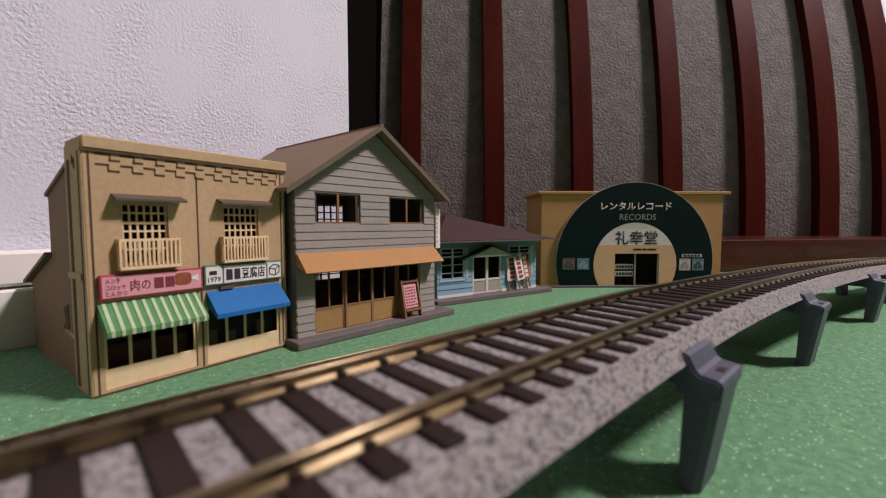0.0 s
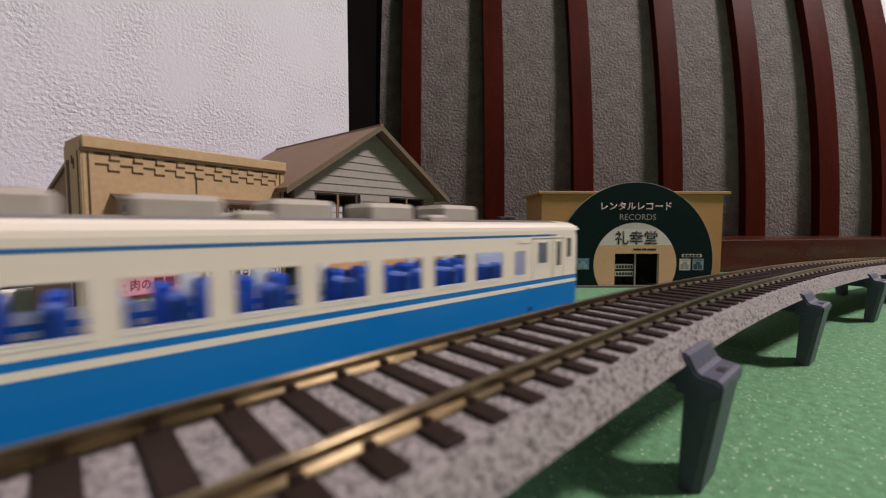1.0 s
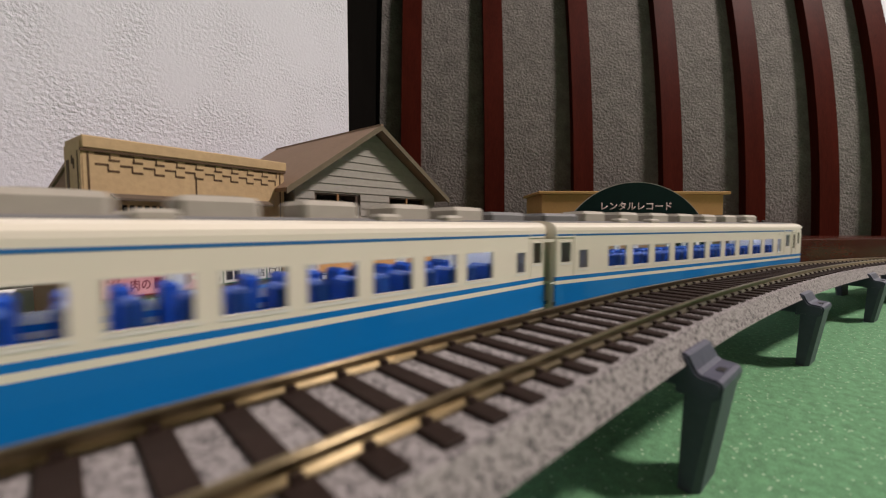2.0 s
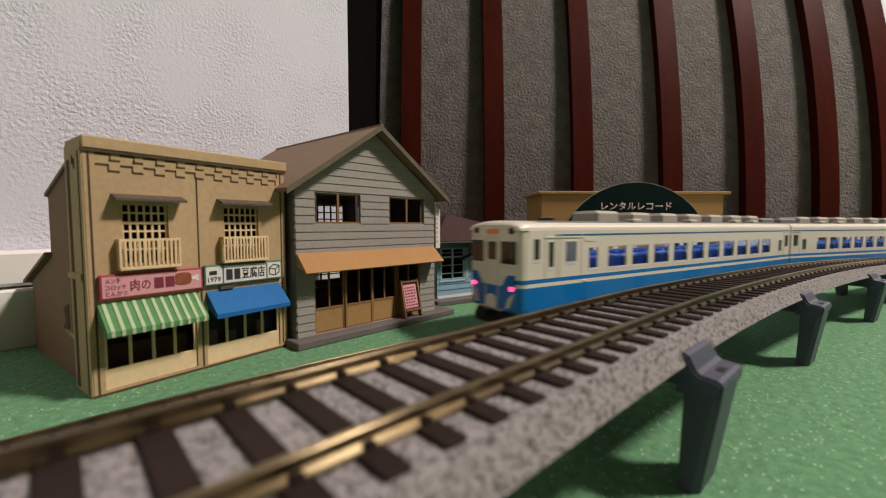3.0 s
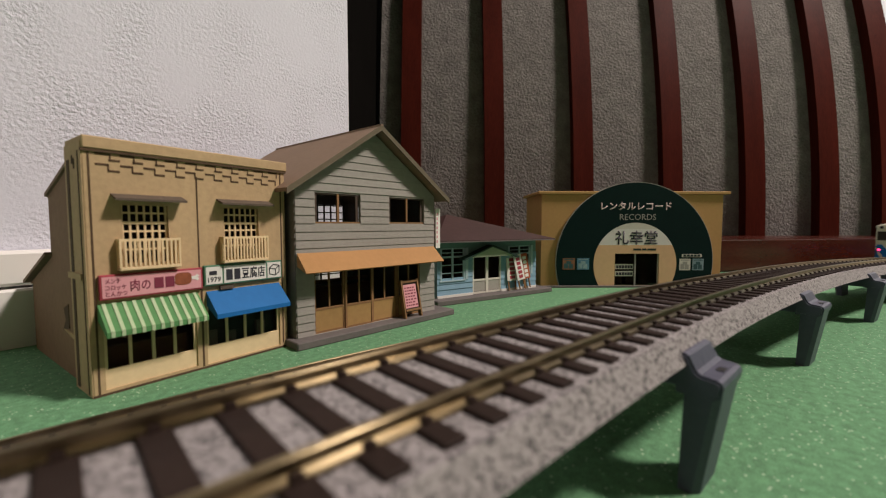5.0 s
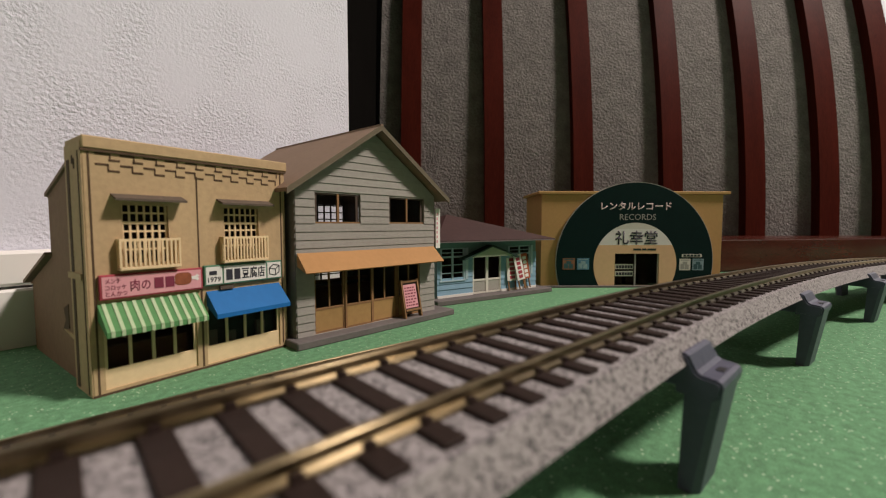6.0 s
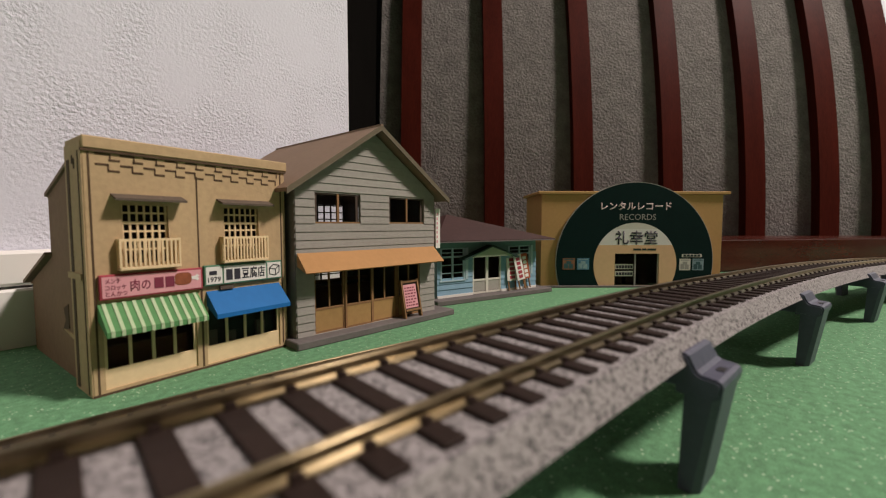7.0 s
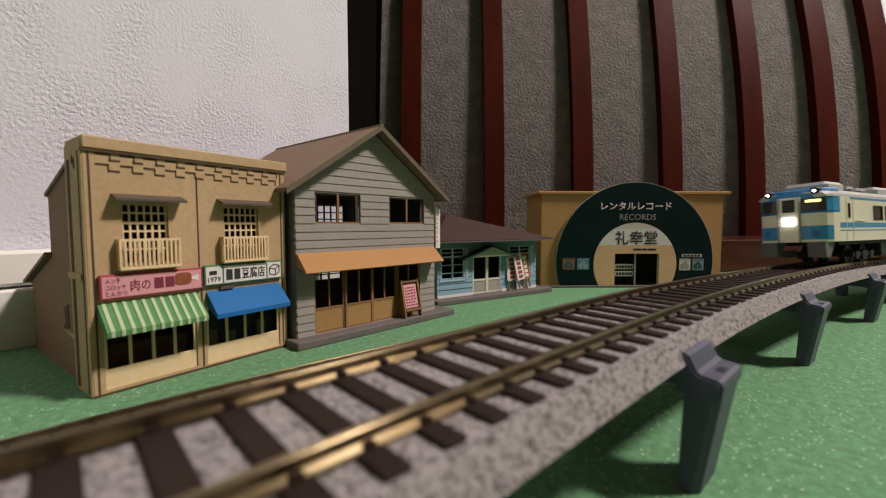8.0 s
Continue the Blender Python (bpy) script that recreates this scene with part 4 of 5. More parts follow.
def blue_house():
    t = thing("blue_house", pose(-0.0041, 0.2624, 0, 0, 0, 33.6), "pale blue clapboard model house with a maroon hipped roof", "model house")
    W, D, TOP = 0.0924, 0.052, 0.0412
    wins = [mm(2.6, 22.6, 14.8, 36.6), mm(63.4, 85.6, 14.4, 36.6)]
    door = mm(29.7, 56.0, 3.5, 30.0)
    bm = bmesh.new()
    holed(bm, 0, W, 0.0033, TOP, 0, 0.0012, wins + [door])
    part("front_wall", bm, TEAL, t, "muted teal card walls")
    for x in (0, W - 0.0012):
        box_part("side_wall", (x, x + 0.0012, 0.0012, D, 0.0033, TOP), TEAL, t)
    box_part("back_wall", (0.0012, W - 0.0012, D - 0.0012, D, 0.0033, TOP), TEAL, t)
    for i in range(7):
        z0 = 0.0050 + i * 0.0038
        cut = [(0.0, W)]
        for h in wins + [door]:
            if h[2] < z0 + 0.0019 < h[3]:
                cut = [q for a, b in cut for q in ((a, min(b, h[0])), (max(a, h[1]), b)) if q[1] - q[0] > 0.001]
        for a, b in cut:
            poly_part("board", [(-0.0007, z0), (0, z0), (0, z0 + 0.0038), (-0.0002, z0 + 0.0038)], a, b, BLUE_BOARD, t, axis="x")
    for a, b in ((0.0, 0.0297), (0.0560, W)):
        box_part("skirting", (a, b, -0.0011, 0, 0.0033, 0.0050), PAPER, t, "white skirting board")
    for u0, u1, z0, z1 in wins:
        f = box_part("window_frame", (u0 - 0.0006, u1 + 0.0006, -0.0012, 0.0004, z0 - 0.0008, z0), FRAME_BLUE, t, "pale blue window frame")
        m = (u0 + u1) / 2
        for a in (u0, m - 0.0006, u1 - 0.0010):
            box_part("frame_bar", (a, a + 0.0011, -0.0006, 0.0006, z0, z1), FRAME_BLUE, f)
        for z, w in ((0.0300, 0.0012), (z1 - 0.0008, 0.0008), (z0 + 0.0045, 0.0006), (z0 + 0.0100, 0.0006), (0.0332, 0.0005)):
            box_part("frame_bar", (u0 + 0.001, u1 - 0.001, -0.0002, 0.0005, z, z + w), FRAME_BLUE, f)
        box_part("pane", (u0, u1, 0.0009, 0.0011, z0, z1), SMOKE, f, "smoky clear film")
        box_part("shutter_edge", (u1 + 0.0004, u1 + 0.0028, -0.0010, 0.0, z0, z1), FRAME_BLUE, f)
    u0, u1, z0, z1 = door
    m = (u0 + u1) / 2
    for a, b in ((u0, m), (m, u1)):
        d = box_part("door_leaf", (a, b, 0.0001, 0.0006, z0 + 0.0016, 0.0125), PANEL_GREY, t, "glazed door with a grey lower panel")
        for u in (a, b - 0.0011):
            box_part("stile", (u, u + 0.0011, -0.0003, 0.0008, z0, z1), PAPER_DIM, d, "cream frame")
        for z in (z0, 0.0125):
            box_part("door_rail", (a + 0.0011, b - 0.0011, -0.0002, 0.0007, z, z + 0.0013), PAPER_DIM, d, "cream frame")
        box_part("pane", (a, b, 0.0009, 0.0011, 0.0125, z1), SMOKE, d, "smoky clear film")
    # Added sheet; its dark brown stands in for the shaded interior.
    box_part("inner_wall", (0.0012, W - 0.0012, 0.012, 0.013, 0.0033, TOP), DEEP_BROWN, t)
    # porch
    pu, pz = 0.0428, 0.0372
    for c in (-1, 1):
        pts = [(pu, -0.0075, pz), (pu, 0, pz), (pu + c * 0.0250, 0, pz - 0.0088), (pu + c * 0.0250, -0.0075, pz - 0.0088)]
        slab("porch_roof", pts[::c], 0.0009, PORCH, t, "dark green porch roof")
    poly_part("porch_gable", [(pu - 0.0200, pz - 0.0072), (pu + 0.0200, pz - 0.0072), (pu, pz - 0.0003)], -0.0064, -0.0056, GABLE, t, "pale green porch gable")
    # hipped roof
    ax, ay, az, ez = 0.0240, 0.024, 0.0600, 0.0420
    c = [(-0.0085, -0.012), (0.1005, -0.012), (0.1005, D + 0.012), (-0.0085, D + 0.012)]
    bm = bmesh.new()
    lo = [bm.verts.new((*p, ez - 0.0010)) for p in c]
    mid = [bm.verts.new((*p, ez)) for p in c]
    a = bm.verts.new((ax, ay, az))
    b = bm.verts.new((ax + 0.006, ay + 0.006, az - 0.0005))
    bm.faces.new(lo[::-1])
    for i in range(4):
        bm.faces.new((lo[i], lo[(i + 1) % 4], mid[(i + 1) % 4], mid[i]))
    bm.faces.new((mid[0], mid[1], a)), bm.faces.new((mid[1], mid[2], b, a)), bm.faces.new((mid[2], mid[3], b)), bm.faces.new((mid[3], mid[0], a, b))
    bmesh.ops.recalc_face_normals(bm, faces=bm.faces)
    r = part("roof", bm, ROOF_RED, t, "dark maroon hipped roof")
    box_part("eave_edge", (-0.0088, 0.1008, -0.0124, -0.0119, ez - 0.0012, ez - 0.0004), PLINTH, r, "grey card edge")
    box_part("plinth", (-0.0055, 0.1015, -0.0095, D, 0.0, 0.0033), PLINTH, t, "dark grey card base", bevel=0.0004)
    return t


def leaning_sign(u, y, w, h, lean, mat, label, ink):
    base = pose(-0.0041, 0.2624, 0.0033, 0, 0, 33.6) @ pose(u, y, 0, -6, lean, 0)
    t = thing("standing_sign", base, label, "shop sign", "signs by the blue house")
    for a in (0.12, 0.78):
        box_part("leg", (w * a, w * a + 0.0009, 0, 0.0008, 0.0002, h * 0.35), WOOD, t)
    b = box_part("board", (0, w, -0.0006, 0.0, h * 0.28, h), mat, t)
    n = 5
    bars([(w * 0.25, w * 0.75, h * (0.33 + 0.125 * i), h * (0.42 + 0.125 * i)) for i in range(n)], -0.0006, ink, b)
    return t


def record_shop():
    t = thing("record_shop", pose(0.0825, 0.335, 0, 0, 0, 1.1), "ochre model record shop with a dark green arched front", "model shop")
    W, D = 0.1535, 0.055
    door = mm(61.9, 99.5, 1.2, 28.2)
    bm = bmesh.new()
    holed(bm, 0, W, 0.0, 0.0778, 0, 0.0015, [door])
    part("front_wall", bm, STORE, t)
    for x in (0, W - 0.0015):
        box_part("side_wall", (x, x + 0.0015, 0.0015, D, 0, 0.0778), STORE, t)
    box_part("back_wall", (0.0015, W - 0.0015, D - 0.0015, D, 0, 0.0778), STORE, t)
    box_part("roof", (-0.0030, W + 0.0055, -0.0016, D + 0.003, 0.0780, 0.0803), STORE, t, "ochre card roof", bevel=0.0003)
    box_part("floor_strip", (-0.0035, W + 0.004, -0.0060, -0.0022, 0.0, 0.0014), PLINTH, t, "grey card step")
    # arched front
    cu, cz, r = 0.0787, 0.0212, 0.0663

    def ring(outer, inner, y0, y1, cut):
        """An arch from the ground over a door-wide gap."""
        bm = bmesh.new()
        n = 72
        a0 = math.asin((cut - outer[1]) / outer[2])
        b0 = math.asin((cut - inner[1]) / inner[2])
        rows = []
        for i in range(n + 1):
            k = i / n
            a, b = a0 + (math.pi - 2 * a0) * k, b0 + (math.pi - 2 * b0) * k
            po = (outer[0] + outer[2] * math.cos(a), outer[1] + outer[2] * math.sin(a))
            pi = (inner[0] + inner[2] * math.cos(b), inner[1] + inner[2] * math.sin(b))
            rows.append([bm.verts.new(c) for c in ((po[0], y0, po[1]), (pi[0], y0, pi[1]), (pi[0], y1, pi[1]), (po[0], y1, po[1]))])
        for p, q in zip(rows, rows[1:]):
            for j in range(4):
                bm.faces.new((p[j], p[(j + 1) % 4], q[(j + 1) % 4], q[j]))
        bm.faces.new(rows[0]), bm.faces.new(rows[-1][::-1])
        bmesh.ops.recalc_face_normals(bm, faces=bm.faces)
        return bm
    inner = (cu + 0.0003, 0.0190, 0.0352)
    arch = part("arch", ring((cu, cz, r), inner, -0.0020, -0.0002, 0.0012), ARCH, t, "dark green printed arch")
    part("arch_edge", ring((cu, cz, r + 0.0005), (cu, cz, r + 0.00005), -0.0019, -0.0002, 0.0012), PANEL_GREY, arch, "pale cut edge")
    # inner face round the door
    iu, iz, ir = inner

    def half(z):
        return math.sqrt(max(0, (ir - 0.00004) ** 2 - (z - iz) ** 2))

    def band(name, z0, z1, mat, label, skip=None):
        zs = [z0 + (z1 - z0) * i / 10 for i in range(11)]
        if skip is None:
            poly_part(name, [(iu - half(z), z) for z in zs] + [(iu + half(z), z) for z in zs[::-1]], -0.0021, -0.0002, mat, arch, label)
        else:
            poly_part(name, [(iu - half(z), z) for z in zs] + [(skip[0], zs[-1]), (skip[0], zs[0])], -0.0021, -0.0002, mat, arch, label)
            poly_part(name, [(skip[1], zs[0]), (skip[1], zs[-1])] + [(iu + half(z), z) for z in zs[::-1]], -0.0021, -0.0002, mat, arch, label)
    band("door_surround", 0.0012, 0.0282, PEACH, "peach print", skip=door[:2])
    band("door_surround", 0.0282, 0.0354, PEACH, "peach print")
    band("name_band", 0.0354, 0.0488, PAPER, "off-white print")
    band("name_band_top", 0.0488, 0.0541, PAPER_DIM, "off-white print")
    lettering("lettering", "レンタルレコード", *mm(49.2, 108.6, 64.6, 71.3), -0.0020, PINKISH, arch, bold=0.02)
    lettering("lettering", "RECORDS", *mm(65.2, 95.8, 56.4, 61.4), -0.0020, PANEL_GREY, arch)
    lettering("lettering", "礼幸堂", *mm(61.6, 97.4, 35.9, 47.5), -0.0022, INK, arch, bold=0.015)
    bars([mm(77.2, 83.8, 30.9, 32.5), mm(84.6, 88.4, 30.9, 32.5), mm(89.2, 96.6, 30.9, 32.5)], -0.0021, INK_GREEN, arch, "number_bar")
    for k, (a, b, c, d, mat, mat2, label) in enumerate(((17.8, 28.0, 14.8, 24.4, POSTER_A, POSTER_B, "small brown and teal poster"), (29.9, 40.1, 14.8, 24.4, POSTER_C, POSTER_D, "small blue poster"),
                                                        (116.8, 126.2, 14.1, 23.8, PAPER_DIM, PANEL_GREY, "small white poster"), (127.9, 137.4, 14.1, 23.8, POSTER_D, POSTER_B, "small blue-green poster"))):
        p = box_part("poster", mm(a, b, -2.2, -2.0, c, d), mat, arch, label)
        w = b - a
        for u0, u1, z0, z1 in ((0.1, 0.45, 0.1, 0.55), (0.5, 0.85, 0.1, 0.5), (0.3, 0.7, 0.5, 0.75), (0.1, 0.9, 0.86, 0.94)):
            box_part("print_patch", mm(a + w * u0, a + w * u1, -2.26, -2.2, c + 9.6 * z0, c + 9.6 * z1), mat2, p)
    l = box_part("notice_strip", mm(118.6, 135.6, -2.2, -2.0, 25.2, 27.7), PAPER_DIM, arch, "white printed strip")
    bars([mm(120.0 + i * 3.0, 122.2 + i * 3.0, 25.6, 27.3) for i in range(5)], -0.0022, INK_GREEN, l)
    # door
    u0, u1, z0, z1 = door
    f = box_part("door", (0.0793, 0.0803, -0.0010, 0.0006, z0, z1), PANEL_GREY, t, "glass double door with a grey bar")
    for a, b in ((u0, 0.0793), (0.0803, u1)):
        box_part("pane", (a, b, 0.0000, 0.0003, z0, z1), SMOKE, f, "dark clear film")
    for u in (u0, u1 - 0.0006):
        box_part("door_frame", (u, u + 0.0006, -0.0006, 0.0006, z0, z1), PANEL_GREY, f)
    for z in (9.0, 15.0):
        n = box_part("door_notice", mm(63.2, 78.4, -0.2, 0.0, z, z + 4.2), PAPER_DIM, f, "printed door strip")
        bars([mm(64.0 + i * 2.4, 65.9 + i * 2.4, z + 0.8, z + 3.2) for i in range(6)], -0.0002, INK, n)
    # Added sheet behind the door, dark brown in place of the shop's inner shade.
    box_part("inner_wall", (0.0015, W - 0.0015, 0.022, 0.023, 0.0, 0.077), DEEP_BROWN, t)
    for u in (66, 78, 90):
        box_part("record_rack", mm(u, u + 8, 12, 18, 0.2, 9.5), DEEP_BROWN, t)
    return t


town_shop()
gabled_shop()
a_board()
blue_house()
leaning_sign(0.0700, -0.0055, 0.0075, 0.0265, -10, PAPER, "white shop sign on wooden legs leaning by the door", SIGN_RED)
leaning_sign(0.0785, -0.0030, 0.0070, 0.0270, -8, SIGN_ORANGE, "orange-red shop sign on wooden legs beside the white one", PAPER)
leaning_sign(0.0610, -0.0025, 0.0105, 0.0262, 0, PAPER_DIM, "small white shop sign with red stripes by the porch", SIGN_RED)
record_shop()


ceiling_lamp()

# ---- the trains ----
HALF_W = 0.0182


def loft(rings, close=True):
    """A solid through rings of equal length."""
    bm = bmesh.new()
    rows = [[bm.verts.new(p) for p in r] for r in rings]
    n = len(rows[0])
    for a, b in zip(rows, rows[1:]):
        for i in range(n):
            bm.faces.new((a[i], a[(i + 1) % n], b[(i + 1) % n], b[i]))
    bm.faces.new(rows[0][::-1]), bm.faces.new(rows[-1])
    bmesh.ops.recalc_face_normals(bm, faces=bm.faces)
    return bm


def wheel_mesh():
    n, r = 24, 0.0066
    rings = []
    for y, q in ((-0.0014, r), (-0.0008, r), (-0.0008, r - 0.0006), (0.0009, r - 0.0007), (0.0009, r - 0.0018), (0.0004, r - 0.0022), (0.0004, 0.0012)):
        rings.append([(q * math.cos(2 * math.pi * i / n), y, q * math.sin(2 * math.pi * i / n)) for i in range(n)])
    return loft(rings)


def bogie(t, x):
    b = box_part("bogie", (x - 0.0145, x + 0.0145, -0.0120, 0.0120, 0.0050, 0.0085), UNDER, t, "dark plastic bogie", bevel=0.0006)
    for c in (-1, 1):
        bm = bmesh.new()
        box(bm, x - 0.0165, x + 0.0165, c * 0.0128 - 0.0008, c * 0.0128 + 0.0008, 0.0050, 0.0075)
        for d in (-0.0115, 0.0115):
            box(bm, x + d - 0.0022, x + d + 0.0022, c * 0.0134 - 0.0008, c * 0.0134 + 0.0008, 0.0036, 0.0080)
        box(bm, x - 0.0035, x + 0.0035, c * 0.0134 - 0.0008, c * 0.0134 + 0.0008, 0.0030, 0.0085)
        part("side_frame", bm, UNDER, b)
        for d in (-0.0115, 0.0115):
            w = part("wheel", wheel_mesh(), STEEL, b, smooth=False)
            w.matrix_basis = pose(x + d, c * 0.0090, 0.0060)


def plan(nose, z, shrink=0.0):
    """The outline of a rounded car end at a height; nose holds (x, half width) from the side to the tip."""
    right = [(x - shrink, -w + shrink * 0.5) for x, w in nose]
    return [(x, y, z) for x, y in right] + [(x, -y, z) for x, y in right[::-1]]


def roof_profile(eave, crown, w=HALF_W):
    h = crown - eave
    half = [(w, 0.0), (w * 0.985, h * 0.30), (w * 0.93, h * 0.58), (w * 0.82, h * 0.78), (w * 0.62, h * 0.91), (w * 0.35, h * 0.98)]
    return [(-a, eave + b) for a, b in half] + [(0.0, crown)] + [(a, eave + b) for a, b in half[::-1]]


def railcar():
    """A car with a cab at +x and a gangway at -x; z is 0 at the rail tops."""
    t = thing("railcar", Matrix.Identity(4), "cream model railcar with a bright blue lower body", "model railcar", "two coupled railcars")
    hx, x1 = CAR / 2, CAR / 2 - 0.0050
    eave, crown = 0.0452, 0.0497
    rows = []                                    # openings: from the cab, width, bottom, top, kind
    rows.append((7.8, 12.0, 32.2, 41.8, "cab_side_window"))
    rows.append((16.8, 20.8, 28.6, 40.4, "crew_door_window"))
    rows.append((27.8, 35.6, 30.5, 40.4, "door_window"))
    rows.append((44.2, 51.6, 26.6, 37.2, "window"))
    for i in range(10):
        rows.append((59.0 + i * 20.3, 74.6 + i * 20.3, 26.5, 37.5, "window"))
    rows.append((272.4, 279.0, 27.0, 36.2, "washroom_window"))
    rows.append((284.4, 291.6, 30.2, 40.0, "door_window"))
    holes = [(hx - b * 0.001, hx - a * 0.001, c * 0.001, d * 0.001) for a, b, c, d, _ in rows]
    for c in (-1, 1):
        y0, y1 = sorted((c * HALF_W, c * (HALF_W - 0.0009)))
        out = c * HALF_W
        bm = bmesh.new()
        holed(bm, -hx, x1, 0.0240, eave, y0, y1, holes)
        side = part("upper_side", bm, CREAM, t, "glossy cream side")
        low = box_part("lower_side", (-hx, x1, y0, y1, 0.0090, 0.0205), BLUE, t, "glossy bright blue side")
        box_part("cream_line", (-hx, x1, y0, y1, 0.0205, 0.0222), CREAM, t)
        box_part("blue_line", (-hx, x1, y0, y1, 0.0222, 0.0240), BLUE, t)
        box_part("thin_line", (-hx, x1 - 0.016, *sorted((out, out + c * 0.00006)), 0.0426, 0.0435), STRIPE_BLUE, side, "thin blue line")
        for (a, b, z0, z1), row in zip(holes, rows):
            dark = row[4] in ("cab_side_window", "crew_door_window")
            w = box_part("window", (a, b, *sorted((out - c * 0.0005, out - c * 0.0007)), z0, z1), CAB_GLASS if dark else CAR_GLASS, side, "dark window" if dark else "clear window")
            box_part("sill", (a - 0.0004, b + 0.0004, *sorted((out, out + c * 0.00012)), z0 - 0.0009, z0 - 0.0001), PAPER, w)
            bm = bmesh.new()
            q = sorted((out - c * 0.0009, out + c * 0.0001))
            for g in ((a, b, z0, z0 + 0.0004), (a, b, z1 - 0.0004, z1), (a, a + 0.0004, z0 + 0.0004, z1 - 0.0004), (b - 0.0004, b, z0 + 0.0004, z1 - 0.0004)):
                box(bm, g[0], g[1], *q, g[2], g[3])
            part("window_frame", bm, PAPER_DIM, w, "thin pale frame")
        for k, (a, b) in enumerate(((15.0, 22.6), (24.6, 39.0), (282.4, 294.0))):
            dr = box_part("door_edge", (hx - a * 0.001 - 0.0002, hx - a * 0.001 + 0.0002, *sorted((out, out + c * 0.0002)), 0.0240, 0.0435), CREAM, side)
            box_part("door_edge", (hx - b * 0.001 - 0.0002, hx - b * 0.001 + 0.0002, *sorted((out, out + c * 0.0002)), 0.0240, 0.0435), CREAM, side)
            box_part("door_gutter", (hx - b * 0.001 - 0.0008, hx - a * 0.001 + 0.0008, *sorted((out, out + c * 0.0003)), 0.0419, 0.0423), CREAM, side)
            box_part("door_step", (hx - b * 0.001, hx - a * 0.001, *sorted((out, out + c * 0.0006)), 0.0094, 0.0100), PANEL_GREY, low)
            if k:
                box_part("step_lamp", (hx - b * 0.001 - 0.0024, hx - b * 0.001 - 0.0006, *sorted((out, out + c * 0.0003)), 0.0112, 0.0128), BLACK, low)
                box_part("number_plate", (hx - b * 0.001 - 0.010, hx - b * 0.001 - 0.002, *sorted((out, out + c * 0.0002)), 0.0400, 0.0414), CREAM, side)
                box_part("handle", (hx - b * 0.001 - 0.0040, hx - b * 0.001 - 0.0012, *sorted((out, out + c * 0.0004)), 0.0212, 0.0217), PAPER, side)
    # roof, lowered and rounded over the cab
    rings = []
    for x, k in ((-hx, 1.0), (x1, 1.0), (hx - 0.0042, 0.985), (hx - 0.0030, 0.95), (hx - 0.0012, 0.88), (hx - 0.0004, 0.78)):
        rings.append([(x, y * (0.86 + 0.14 * k if k < 1 else 1), eave + (z - eave) * (k if k == 1 else (k - 0.5) * 2)) for y, z in roof_profile(eave, crown)])
    roof = part("roof", loft(rings), CREAM, t, "cream roof edge", smooth=False)
    prof = [(y, z + 0.00012) for y, z in roof_profile(eave, crown) if abs(y) < 0.0150]
    part("roof_top", loft([[(x, y, z) for y, z in prof] + [(x, y, z - 0.0006) for y, z in prof[::-1]] for x in (-hx + 0.0006, x1 - 0.010)]), ROOF_GREY, roof, "matt grey roof top")
    for k, (a, b, h, w) in enumerate(((2, 27, 3.6, 8.5), (31, 49, 5.0, 8.0), (61, 79, 5.0, 8.0), (91, 110, 5.0, 8.0), (121, 140, 5.0, 8.0), (151, 170, 5.0, 8.0), (181, 200, 5.0, 8.0), (212, 232, 5.4, 8.4))):
        bm = bmesh.new()
        box(bm, -hx + a * 0.001, -hx + b * 0.001, -w * 0.001, w * 0.001, crown - 0.0016, crown + h * 0.001, bevel=0.0014)
        g = part("roof_cooler", bm, ROOF_GREY if k == 0 else GEAR, roof, "low grey tank" if k == 0 else "warm grey air cooler")
        if k:
            bm = bmesh.new()
            box(bm, -hx + a * 0.001 + 0.004, -hx + b * 0.001 - 0.004, -0.005, 0.005, crown + h * 0.001, crown + h * 0.001 + 0.0003)
            part("fan_cover", bm, GEAR, g)
    for a in (55, 84, 145, 205):
        for c in (-1, 1):
            bm = bmesh.new()
            box(bm, -hx + a * 0.001 - 0.0045, -hx + a * 0.001 + 0.0045, c * 0.0118 - 0.0028, c * 0.0118 + 0.0028, crown - 0.0022, crown + 0.0014, bevel=0.0009)
            part("vent", bm, GEAR, roof, "small grey vent")
    for y in (-0.0025, 0.0025):
        box_part("horn", (hx - 0.037, hx - 0.032, y - 0.0007, y + 0.0007, crown - 0.0002, crown + 0.0018), STEEL, roof, bevel=0.0003)
    # cab end
    nose = [(x1, HALF_W), (hx - 0.0042, HALF_W), (hx - 0.0020, HALF_W - 0.0006), (hx - 0.0008, HALF_W - 0.0020), (hx - 0.0003, HALF_W - 0.0045), (hx, HALF_W - 0.0090), (hx + 0.0001, 0.002)]
    upper = part("cab_upper", loft([plan(nose, 0.0205), plan(nose, 0.0400), plan(nose, 0.0448, 0.0004), plan(nose, eave + 0.0008, 0.0010)]), CREAM, t, "cream cab end")
    lower = part("cab_lower", loft([plan(nose, 0.0095, 0.0004), plan(nose, 0.0110), plan(nose, 0.0205)]), BLUE, t, "bright blue cab end")
    for c in (-1, 1):
        pts = [(x + 0.00012, -c * (w + 0.00008)) for x, w in nose[0:6]]
        part("blue_corner", loft([[(x, y, z) for x, y in pts] + [(x - 0.0008, y * 0.97, z) for x, y in pts[::-1]] for z in (0.0222, 0.0240)]), BLUE, upper, "blue corner patch")
        y = c * 0.0108
        w = box_part("cab_window", (hx - 0.0012, hx + 0.0004, *sorted((c * 0.0060, c * 0.0152)), 0.0306, 0.0405), CAB_GLASS, upper, "dark cab window", bevel=0.0004)
